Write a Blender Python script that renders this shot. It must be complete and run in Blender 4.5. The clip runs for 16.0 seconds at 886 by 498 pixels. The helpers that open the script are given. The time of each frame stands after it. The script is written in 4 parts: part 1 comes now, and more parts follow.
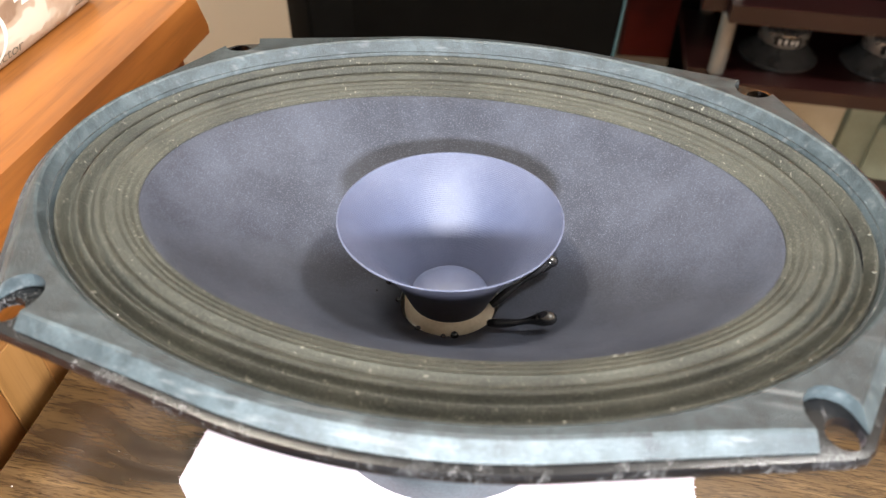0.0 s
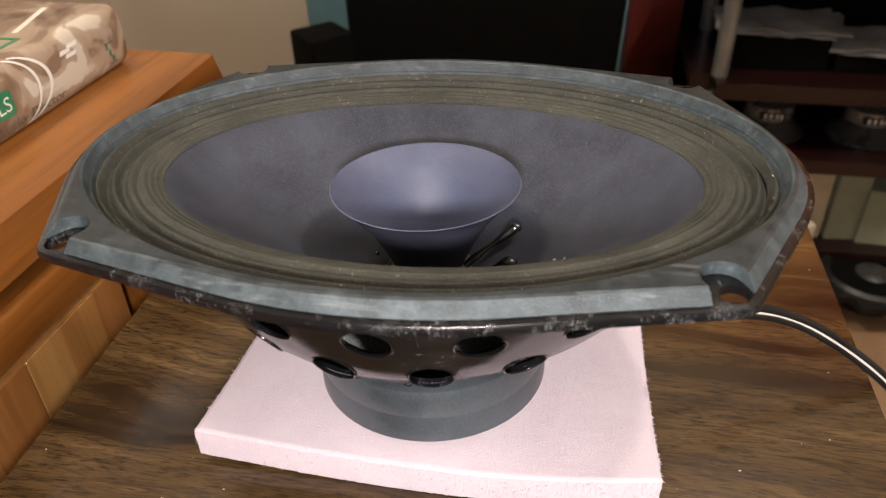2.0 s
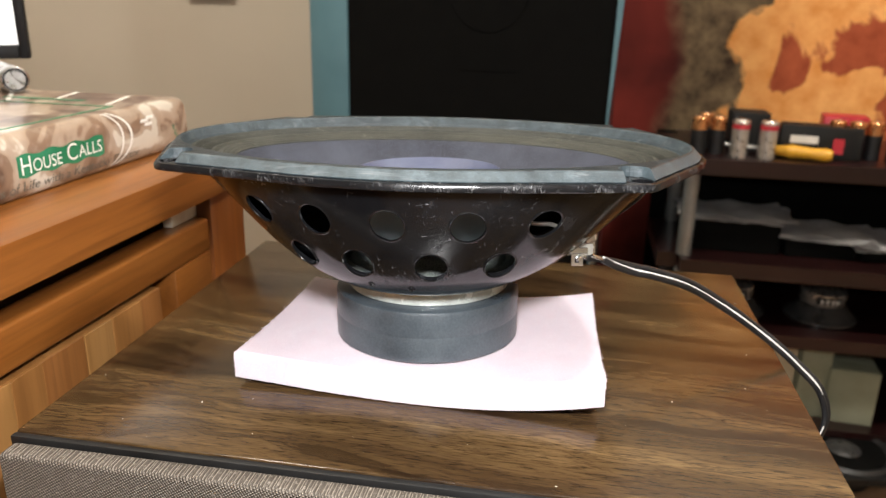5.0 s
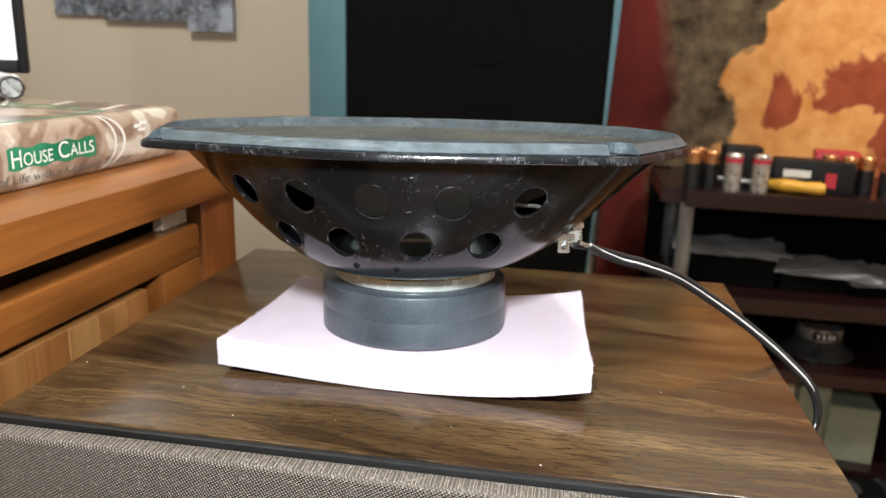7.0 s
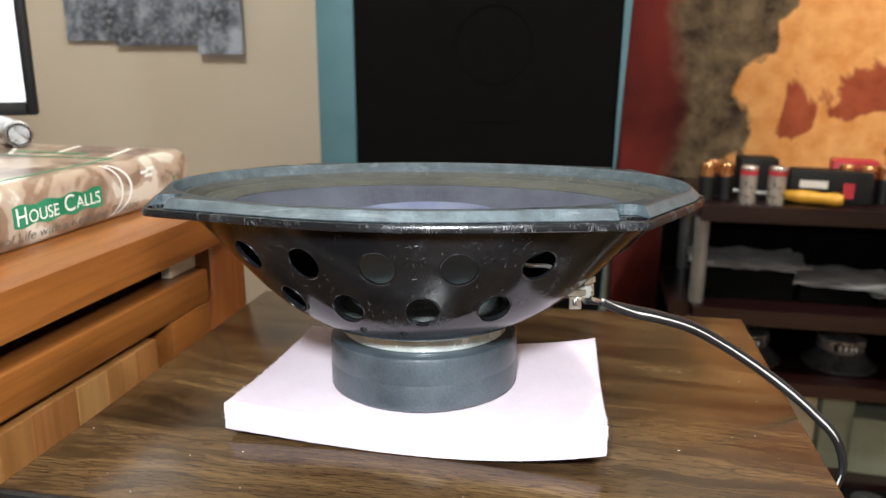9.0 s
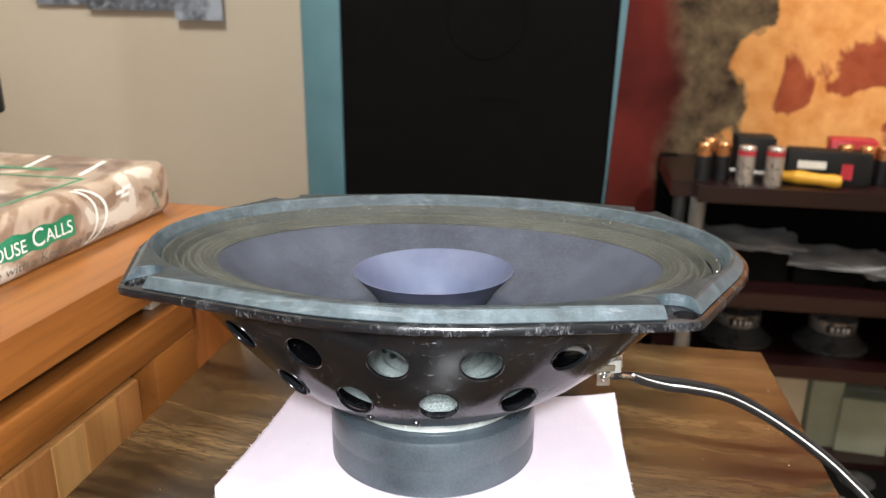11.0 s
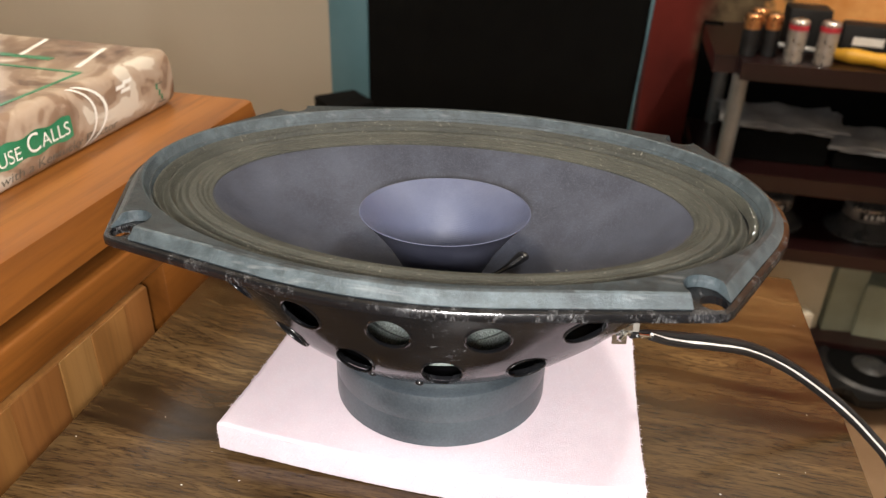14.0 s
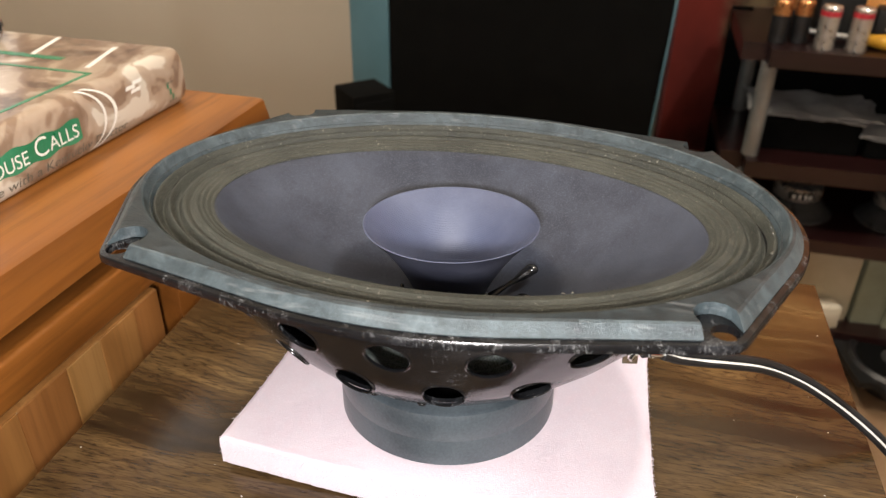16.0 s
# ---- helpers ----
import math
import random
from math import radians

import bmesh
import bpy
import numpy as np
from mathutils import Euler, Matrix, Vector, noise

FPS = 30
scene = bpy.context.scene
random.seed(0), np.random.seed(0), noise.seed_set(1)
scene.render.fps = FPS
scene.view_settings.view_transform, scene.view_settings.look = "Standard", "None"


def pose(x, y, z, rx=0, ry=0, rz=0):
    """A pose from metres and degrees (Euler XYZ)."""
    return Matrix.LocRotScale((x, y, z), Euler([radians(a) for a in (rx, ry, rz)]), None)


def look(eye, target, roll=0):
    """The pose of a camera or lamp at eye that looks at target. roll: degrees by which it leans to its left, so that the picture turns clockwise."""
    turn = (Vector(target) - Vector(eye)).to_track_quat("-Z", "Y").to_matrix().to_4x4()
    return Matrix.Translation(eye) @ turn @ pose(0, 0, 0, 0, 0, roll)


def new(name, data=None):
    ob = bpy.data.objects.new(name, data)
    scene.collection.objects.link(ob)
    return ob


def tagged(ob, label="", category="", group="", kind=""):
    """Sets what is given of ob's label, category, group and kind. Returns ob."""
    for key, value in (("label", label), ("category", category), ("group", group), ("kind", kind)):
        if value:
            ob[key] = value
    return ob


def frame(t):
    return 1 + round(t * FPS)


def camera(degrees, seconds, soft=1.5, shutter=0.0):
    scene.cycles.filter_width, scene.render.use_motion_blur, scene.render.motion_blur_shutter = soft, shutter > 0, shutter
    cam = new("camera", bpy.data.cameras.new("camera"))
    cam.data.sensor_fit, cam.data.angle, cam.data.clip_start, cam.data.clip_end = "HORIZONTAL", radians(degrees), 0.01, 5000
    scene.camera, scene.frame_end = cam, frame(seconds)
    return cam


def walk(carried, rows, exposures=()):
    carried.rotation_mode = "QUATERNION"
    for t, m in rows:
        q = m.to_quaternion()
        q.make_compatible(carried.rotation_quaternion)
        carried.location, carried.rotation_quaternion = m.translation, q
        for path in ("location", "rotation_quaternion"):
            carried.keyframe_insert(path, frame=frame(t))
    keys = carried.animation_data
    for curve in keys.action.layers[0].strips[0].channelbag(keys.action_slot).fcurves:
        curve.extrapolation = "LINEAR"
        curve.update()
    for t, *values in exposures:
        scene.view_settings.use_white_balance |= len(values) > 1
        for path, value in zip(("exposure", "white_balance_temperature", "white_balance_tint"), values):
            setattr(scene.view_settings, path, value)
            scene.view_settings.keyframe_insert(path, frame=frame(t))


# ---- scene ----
cam = camera(60.6, 16.0, soft=1.3)
cam.data.dof.use_dof, cam.data.dof.focus_distance, cam.data.dof.aperture_fstop = True, 0.285, 17.0
PATH = [
    (0, (0.0268, 0.0159, 0.2453), (-0.1956, 1.0979, -0.7694), 0.75),
    (0.5, (0.0338, 0.0131, 0.2194), (-0.2406, 1.1510, -0.7187), 0.30),
    (1, (0.0416, 0.0072, 0.2119), (-0.2429, 1.1547, -0.7114), -1.20),
    (1.5, (0.0470, -0.0091, 0.2202), (-0.2267, 1.1481, -0.6941), -1.09),
    (2, (0.0523, -0.0415, 0.2332), (-0.2247, 1.1588, -0.6226), -1.84),
    (2.5, (0.0584, -0.0814, 0.2392), (-0.2118, 1.1559, -0.5646), -1.50),
    (3, (0.0685, -0.1039, 0.2247), (-0.2011, 1.1932, -0.4788), -0.78),
    (3.5, (0.0735, -0.1262, 0.2084), (-0.2168, 1.2141, -0.3994), 0.14),
    (4, (0.0678, -0.1444, 0.1998), (-0.2318, 1.2191, -0.3488), 0.83),
    (4.5, (0.0682, -0.1585, 0.1861), (-0.2218, 1.2227, -0.3220), 0.93),
    (5, (0.0735, -0.1657, 0.1758), (-0.2116, 1.2294, -0.2957), 1.26),
    (7.5, (0.0809, -0.1712, 0.1477), (-0.2067, 1.2510, -0.2324), 1.79),
    (8, (0.0829, -0.1680, 0.1494), (-0.1872, 1.2540, -0.2442), 2.24),
    (8.5, (0.0882, -0.1636, 0.1641), (-0.2086, 1.2575, -0.2131), -0.19),
    (9, (0.0808, -0.1579, 0.1699), (-0.2375, 1.2601, -0.2016), 0.15),
    (9.5, (0.0733, -0.1497, 0.1786), (-0.2214, 1.2722, -0.1975), 0.18),
    (12, (0.0543, -0.0875, 0.2239), (-0.2177, 1.2496, -0.3992), 0.60),
    (12.5, (0.0582, -0.0754, 0.2307), (-0.2207, 1.2094, -0.4914), 1.45),
    (13, (0.0584, -0.0709, 0.2298), (-0.2351, 1.2012, -0.5088), 1.51),
    (13.5, (0.0568, -0.0725, 0.2297), (-0.2433, 1.1971, -0.5107), 1.51),
    (14, (0.0559, -0.0789, 0.2304), (-0.2443, 1.2001, -0.4936), 1.67),
    (14.5, (0.0559, -0.0779, 0.2290), (-0.2505, 1.2048, -0.4856), 1.27),
    (15, (0.0587, -0.0738, 0.2289), (-0.2600, 1.2030, -0.4910), 0.85),
    (15.5, (0.0590, -0.0689, 0.2298), (-0.2779, 1.2005, -0.4949), 0.65),
    (16, (0.0596, -0.0642, 0.2366), (-0.2833, 1.1869, -0.5165), 0.87),
]
EXPOSURES = [(0.0, 1.40, 6200, 10), (0.5, 1.30, 6200, 11), (1.0, 0.86, 6300, 11), (1.5, 0.20, 6600, 12), (2.0, 0.07, 6900, 16), (2.5, 0.16, 7000, 17), (3.0, 0.30, 6950, 18), (4.0, 0.43, 6750, 13), (5.0, 0.51, 6400, 10), (7.5, 0.57, 5900, 6), (9.5, 0.62, 5900, 6), (11.8, 0.83, 6000, 8), (12.1, 0.78, 6000, 8), (12.5, 0.47, 6400, 10), (14.0, 0.37, 6650, 11), (16.0, 0.40, 6600, 11)]
walk(cam, [(t, look(eye, target, roll)) for t, eye, target, roll in PATH], EXPOSURES)

# ---- light ----
world = bpy.data.worlds.new("world")
scene.world = world
world.use_nodes = True
world.node_tree.nodes["Background"].inputs[0].default_value = (0.9, 0.75, 0.6, 1)
world.node_tree.nodes["Background"].inputs[1].default_value = 0.02


def lamp(name, kind, place, target, power, colour, size):
    data = bpy.data.lights.new(name, kind)
    data.energy, data.color = power, colour
    if kind == "AREA":
        data.shape, data.size = "DISK", size
    else:
        data.shadow_soft_size = size
    ob = new(name, data)
    ob.matrix_world = look(place, target)
    return ob


lamp("ceiling_bulb", "POINT", (0.75, 0.50, 1.45), (0, 0.2, 0), 34.0, (1.0, 0.945, 0.865), 0.04)
lamp("hand_lamp", "POINT", (0.060, -0.124, 0.226), (0, 0.2, 0), 8.2, (1.0, 0.975, 0.96), 0.022)
lamp("room_light", "AREA", (-0.75, 0.35, 1.70), (-0.75, 0.9, 0), 22.0, (1.0, 0.88, 0.72), 0.4)

# ---- materials ----


class Mat:
    """A node material with short ways to add nodes."""

    def __init__(self, name, rough=0.5, metal=0.0, spec=0.5, coat=0.0):
        self.m = bpy.data.materials.new(name)
        self.m.use_nodes = True
        self.t = self.m.node_tree
        self.b = self.t.nodes["Principled BSDF"]
        self.set(self.b, "Roughness", rough)
        self.set(self.b, "Metallic", metal)
        self.set(self.b, "Specular IOR Level", spec)
        self.set(self.b, "Coat Weight", coat)
        self.set(self.b, "Coat Roughness", 0.12)
        self.co = self.t.nodes.new("ShaderNodeTexCoord").outputs["Object"]

    def set(self, node, key, value):
        if hasattr(value, "is_linked"):
            self.t.links.new(value, node.inputs[key])
        elif isinstance(value, tuple) and len(value) == 3 and node.inputs[key].type == "RGBA":
            node.inputs[key].default_value = (*value, 1)
        else:
            node.inputs[key].default_value = value

    def node(self, kind, out=0, props=(), **ins):
        n = self.t.nodes.new(kind)
        for k, v in props:
            if k == "operation":
                n.operation = v
            elif k == "data_type":
                n.data_type = v
            elif k == "blend_type":
                n.blend_type = v
            elif k == "feature":
                n.feature = v
            elif k == "bands_direction":
                n.bands_direction = v
        for k, v in ins.items():
            self.set(n, k.replace("_", " "), v)
        return n.outputs[out]

    def scaled(self, sx, sy, sz, rot=(0, 0, 0)):
        n = self.t.nodes.new("ShaderNodeMapping")
        self.t.links.new(self.co, n.inputs["Vector"])
        n.inputs["Scale"].default_value = (sx, sy, sz)
        n.inputs["Rotation"].default_value = rot
        return n.outputs[0]

    def noise(self, vec, scale, detail=4.0, rough=0.55, dist=0.0):
        return self.node("ShaderNodeTexNoise", Vector=vec, Scale=scale, Detail=detail, Roughness=rough, Distortion=dist)

    def ramp(self, fac, stops):
        n = self.t.nodes.new("ShaderNodeValToRGB")
        self.t.links.new(fac, n.inputs[0])
        e = n.color_ramp.elements
        while len(e) < len(stops):
            e.new(0.5)
        for el, (p, c) in zip(e, stops):
            el.position, el.color = p, (*c, 1) if len(c) == 3 else c
        return n.outputs[0]

    def grey(self, fac, lo, hi, a=0.0, b=1.0):
        return self.ramp(fac, [(lo, (a, a, a)), (hi, (b, b, b))])

    def mix(self, fac, a, b, blend="MIX"):
        n = self.t.nodes.new("ShaderNodeMix")
        n.data_type, n.blend_type = "RGBA", blend
        for i, v in ((0, fac), (6, a), (7, b)):
            if hasattr(v, "is_linked"):
                self.t.links.new(v, n.inputs[i])
            else:
                n.inputs[i].default_value = (*v, 1) if isinstance(v, tuple) else v
        return n.outputs[2]

    def math(self, op, a, b=0.0):
        n = self.t.nodes.new("ShaderNodeMath")
        n.operation = op
        for i, v in ((0, a), (1, b)):
            if hasattr(v, "is_linked"):
                self.t.links.new(v, n.inputs[i])
            else:
                n.inputs[i].default_value = v
        return n.outputs[0]

    def colour(self, v):
        self.set(self.b, "Base Color", v)
        return self

    def bump(self, height, strength, dist=0.001):
        n = self.t.nodes.new("ShaderNodeBump")
        n.inputs["Strength"].default_value = strength
        n.inputs["Distance"].default_value = dist
        self.t.links.new(height, n.inputs["Height"])
        self.t.links.new(n.outputs[0], self.b.inputs["Normal"])
        return self


def simple(name, a, b, scale=40.0, rough=0.5, metal=0.0, bump=0.2, fine=900.0, spec=0.5, coat=0.0):
    """Two tones mixed by noise at two sizes, with a fine relief."""
    m = Mat(name, rough, metal, spec, coat)
    n1 = m.noise(m.co, scale, 5)
    n2 = m.noise(m.co, fine, 3)
    f = m.math("ADD", m.math("MULTIPLY", n1, 0.7), m.math("MULTIPLY", n2, 0.3))
    m.colour(m.mix(m.grey(f, 0.36, 0.64), a, b))
    m.set(m.b, "Roughness", m.grey(n1, 0.3, 0.7, max(0.02, rough - 0.08), min(1, rough + 0.08)))
    m.bump(n2, bump, 0.0005)
    return m.m


def walnut_veneer():
    """Dark walnut: long wavy streaks, fine pores, a glossy lacquer."""
    m = Mat("walnut_veneer", 0.22, spec=0.5)
    warp = m.t.nodes.new("ShaderNodeTexNoise")
    m.t.links.new(m.scaled(5, 9, 9), warp.inputs["Vector"])
    warp.inputs["Scale"].default_value = 1.0
    warp.inputs["Detail"].default_value = 3.0
    bend = m.node("ShaderNodeVectorMath", props=(("operation", "MULTIPLY_ADD"),))
    m.t.links.new(warp.outputs["Color"], bend.node.inputs[0])
    bend.node.inputs[1].default_value = (0.3, 1.5, 1.5)
    m.t.links.new(m.scaled(2.6, 24, 24), bend.node.inputs[2])
    band = m.noise(bend, 1.4, 6, 0.62, 0.4)
    bend2 = m.node("ShaderNodeVectorMath", props=(("operation", "MULTIPLY_ADD"),))
    m.t.links.new(warp.outputs["Color"], bend2.node.inputs[0])
    bend2.node.inputs[1].default_value = (0.5, 5.0, 5.0)
    m.t.links.new(m.scaled(4.5, 95, 95), bend2.node.inputs[2])
    streak = m.noise(bend2, 1.0, 5, 0.65, 0.3)
    pore = m.noise(m.scaled(105, 1050, 1050), 1.0, 4, 0.7)
    grow = m.math("SINE", m.math("MULTIPLY", band, 95.0))
    c = m.ramp(band, [(0.36, (0.012, 0.0065, 0.0029)), (0.43, (0.044, 0.0254, 0.0104)), (0.56, (0.088, 0.0520, 0.0212)), (0.70, (0.152, 0.0960, 0.0400))])
    c = m.mix(m.grey(streak, 0.50, 0.64, 0.0, 0.65), c, (0.026, 0.013, 0.006))
    c = m.mix(m.grey(grow, 0.55, 1.0, 0.0, 0.45), c, (0.020, 0.010, 0.005))
    c = m.mix(m.grey(pore, 0.49, 0.64, 0.0, 0.75), c, (0.017, 0.009, 0.0045))
    m.colour(c)
    m.set(m.b, "Roughness", m.grey(streak, 0.3, 0.7, 0.15, 0.27))
    m.bump(pore, 0.10, 0.0003)
    return m.m


def stained_wood(name, dark, mid, light, along=1, rough=0.3):
    """Varnished wood with its grain along one axis."""
    m = Mat(name, rough, spec=0.5, coat=0.25)
    sc = [18, 18, 18]
    sc[along] = 1.5
    band = m.noise(m.scaled(*sc), 1.2, 6, 0.6, 0.7)
    sc = [220, 220, 220]
    sc[along] = 9
    pore = m.noise(m.scaled(*sc), 1.0, 4, 0.7)
    c = m.ramp(band, [(0.3, dark), (0.5, mid), (0.7, light)])
    c = m.mix(m.grey(pore, 0.48, 0.68, 0.0, 0.60), c, dark)
    m.colour(c)
    m.bump(pore, 0.1, 0.0004)
    return m.m


def foam_material():
    m = Mat("pink_foam", 0.95, spec=0.15)
    n1 = m.noise(m.co, 55, 4)
    n2 = m.noise(m.co, 1500, 4, 0.7)
    c = m.mix(m.grey(n1, 0.25, 0.75), (0.62, 0.530, 0.585), (0.67, 0.585, 0.635))
    c = m.mix(m.grey(n2, 0.52, 0.72, 0.0, 0.6), c, (0.78, 0.70, 0.75))
    m.colour(c)
    m.set(m.b, "Subsurface Weight", 0.15)
    m.set(m.b, "Subsurface Radius", (0.004, 0.0025, 0.0025))
    m.set(m.b, "Subsurface Scale", 1.0)
    m.bump(n2, 0.35, 0.0008)
    return m.m


def gasket_material(name, f, mottle=1.0):
    """Blue-grey rubber, scuffed pale and stained dark in soft patches."""
    m = Mat(name, 0.6, spec=0.4)
    n1 = m.noise(m.co, 48, 7, 0.72, 1.0)
    n2 = m.noise(m.co, 1500, 4, 0.7)
    n3 = m.noise(m.co, 190, 5, 0.7, 0.5)
    streak = m.noise(m.scaled(30, 420, 420, (0, 0, 0.5)), 1.0, 4)
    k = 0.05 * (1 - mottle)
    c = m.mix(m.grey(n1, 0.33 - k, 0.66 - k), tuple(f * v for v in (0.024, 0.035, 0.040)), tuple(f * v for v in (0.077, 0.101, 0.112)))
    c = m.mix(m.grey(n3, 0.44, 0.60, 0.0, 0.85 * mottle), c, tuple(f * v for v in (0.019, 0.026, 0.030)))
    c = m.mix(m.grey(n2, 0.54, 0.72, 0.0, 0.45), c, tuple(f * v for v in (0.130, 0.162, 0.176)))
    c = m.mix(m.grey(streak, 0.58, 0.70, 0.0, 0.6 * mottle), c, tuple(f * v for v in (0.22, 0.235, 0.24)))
    m.colour(c)
    m.set(m.b, "Roughness", m.grey(n1, 0.3, 0.7, 0.30, 0.52))
    m.bump(m.math("ADD", n2, m.math("MULTIPLY", n3, 0.8)), 0.5, 0.0006)
    return m.m


def black_steel(name="black_enamel", rough=0.13, wear=0.0):
    """Black enamel on pressed steel: smudged gloss, hair scratches, and paint worn off the rim."""
    m = Mat(name, rough, spec=0.44 - 3 * wear)
    smudge = m.noise(m.co, 26, 6, 0.65, 0.8)
    patch = m.noise(m.co, 95, 5, 0.7, 0.6)
    speck = m.noise(m.scaled(2000, 2000, 330) if wear else m.scaled(1100, 1100, 620), 1.0, 4, 0.75)
    hair = m.noise(m.scaled(1500, 150, 260, (0.5, 0.9, 0.7)), 1.0, 3, 0.6)
    hair2 = m.noise(m.scaled(210, 1700, 300, (0.9, 0.3, 0.2)), 1.0, 3, 0.6)
    c = m.mix(m.grey(smudge, 0.3, 0.7), (0.0025, 0.0026, 0.003), (0.0065, 0.0068, 0.0078))
    dust = m.math("MULTIPLY", m.grey(smudge, 0.52, 0.70), m.grey(patch, 0.48, 0.66))
    c = m.mix(m.math("MULTIPLY", dust, 0.06), c, (0.18, 0.20, 0.24))
    lines = m.math("MULTIPLY", m.math("MAXIMUM", m.grey(hair, 0.665, 0.73), m.grey(hair2, 0.675, 0.73)), m.grey(patch, 0.46, 0.60))
    c = m.mix(m.math("MULTIPLY", lines, 0.55), c, (0.26, 0.26, 0.27))
    chip = m.math("MULTIPLY", m.grey(patch, 0.60 - 3.2 * wear, 0.66 - 1.2 * wear), m.grey(speck, 0.62 - 2.9 * wear, 0.68))
    c = m.mix(m.math("MULTIPLY", chip, 0.75), c, (0.34, 0.34, 0.34))
    m.colour(c)
    m.set(m.b, "Roughness", m.mix(m.math("MAXIMUM", chip, dust), m.grey(smudge, 0.3, 0.7, rough - 0.03, rough + 0.09), (0.48, 0.48, 0.48)))
    m.bump(m.math("ADD", m.math("MULTIPLY", speck, 0.5), m.noise(m.co, 120, 2)), 0.07 + 4 * wear, 0.0004)
    return m.m


def cone_paper():
    """Pressed fibre paper with short pale hairs in it."""
    m = Mat("grey_paper_cone", 0.62, spec=0.35)
    n1 = m.noise(m.co, 38, 6, 0.6)
    n2 = m.noise(m.co, 2100, 4, 0.7)
    hair = m.math("MAXIMUM", m.noise(m.scaled(2600, 420, 900, (0, 0, 0.6)), 1.0, 2), m.noise(m.scaled(420, 2600, 900, (0, 0, 0.3)), 1.0, 2))
    c = m.mix(m.grey(n1, 0.35, 0.65), (0.0160, 0.0190, 0.0300), (0.0370, 0.0430, 0.0610))
    c = m.mix(m.grey(n2, 0.51, 0.64, 0.0, 0.50), c, (0.088, 0.098, 0.132))
    c = m.mix(m.grey(hair, 0.66, 0.76, 0.0, 0.35), c, (0.15, 0.155, 0.185))
    m.colour(c)
    m.bump(n2, 0.4, 0.0005)
    return m.m


def whizzer_paper():
    """Smooth blue-grey paper pressed with fine rings."""
    m = Mat("blue_grey_whizzer", 0.44, spec=0.55)
    n1 = m.noise(m.co, 60, 4)
    n2 = m.noise(m.co, 2200, 4, 0.7)
    c = m.mix(m.grey(n1, 0.3, 0.7), (0.050, 0.061, 0.110), (0.070, 0.084, 0.142))
    c = m.mix(m.grey(n2, 0.50, 0.70, 0.0, 0.5), c, (0.110, 0.128, 0.196))
    sep = m.t.nodes.new("ShaderNodeSeparateXYZ")
    m.t.links.new(m.co, sep.inputs[0])
    r = m.math("SQRT", m.math("ADD", m.math("MULTIPLY", sep.outputs[0], sep.outputs[0]), m.math("MULTIPLY", sep.outputs[1], sep.outputs[1])))
    ring = m.math("SINE", m.math("MULTIPLY", r, 2 * math.pi / 0.00040))
    c = m.mix(m.grey(m.math("ADD", m.math("MULTIPLY", ring, 0.5), 0.5), 0.2, 0.9, 0.0, 0.07), c, (0.045, 0.050, 0.090))
    m.colour(c)
    m.bump(m.math("ADD", m.math("MULTIPLY", ring, 0.22), m.math("MULTIPLY", n2, 1.6)), 0.32, 0.0003)
    return m.m


def surround_cloth():
    """Doped open cloth, dark olive with the dope shining in the weave."""
    m = Mat("olive_cloth_surround", 0.55, spec=0.4)
    n1 = m.noise(m.co, 42, 6, 0.65)
    n2 = m.noise(m.co, 2000, 4, 0.75)
    n3 = m.noise(m.co, 750, 3, 0.6)
    c = m.mix(m.grey(n1, 0.35, 0.65), (0.015, 0.0172, 0.0140), (0.040, 0.0420, 0.0335))
    c = m.mix(m.grey(n2, 0.50, 0.68, 0.0, 0.55), c, (0.132, 0.132, 0.106))
    # sparse pale specks: glints of the dope painted into the base colour
    c = m.mix(m.grey(n3, 0.645, 0.70, 0.0, 0.6), c, (0.30, 0.29, 0.24))
    m.colour(c)
    m.set(m.b, "Roughness", m.grey(n2, 0.4, 0.7, 0.62, 0.34))
    m.bump(n2, 0.6, 0.0006)
    return m.m


def grille_cloth():
    """Open weave of brown-grey yarn."""
    m = Mat("woven_grille_cloth", 0.6, spec=0.4)
    a = m.node("ShaderNodeTexWave", Vector=m.scaled(1, 0, 1, (0, radians(32), 0)), Scale=285.0, Distortion=0.4)
    b = m.node("ShaderNodeTexWave", Vector=m.scaled(1, 0, 1, (0, radians(-58), 0)), Scale=285.0, Distortion=0.4)
    w = m.math("MULTIPLY", a, b)
    n1 = m.noise(m.co, 700, 3)
    c = m.mix(m.grey(w, 0.05, 0.45), (0.060, 0.050, 0.040), (0.23, 0.20, 0.165))
    c = m.mix(m.grey(n1, 0.55, 0.7, 0.0, 0.5), c, (0.36, 0.32, 0.27))
    m.colour(c)
    m.bump(w, 0.9, 0.0012)
    return m.m


def wall_paint(name, a, b):
    m = Mat(name, 0.75, spec=0.3)
    n1 = m.noise(m.co, 2.2, 4)
    n2 = m.noise(m.co, 130, 4)
    m.colour(m.mix(m.grey(n1, 0.3, 0.7), a, b))
    m.bump(n2, 0.15, 0.002)
    return m.m


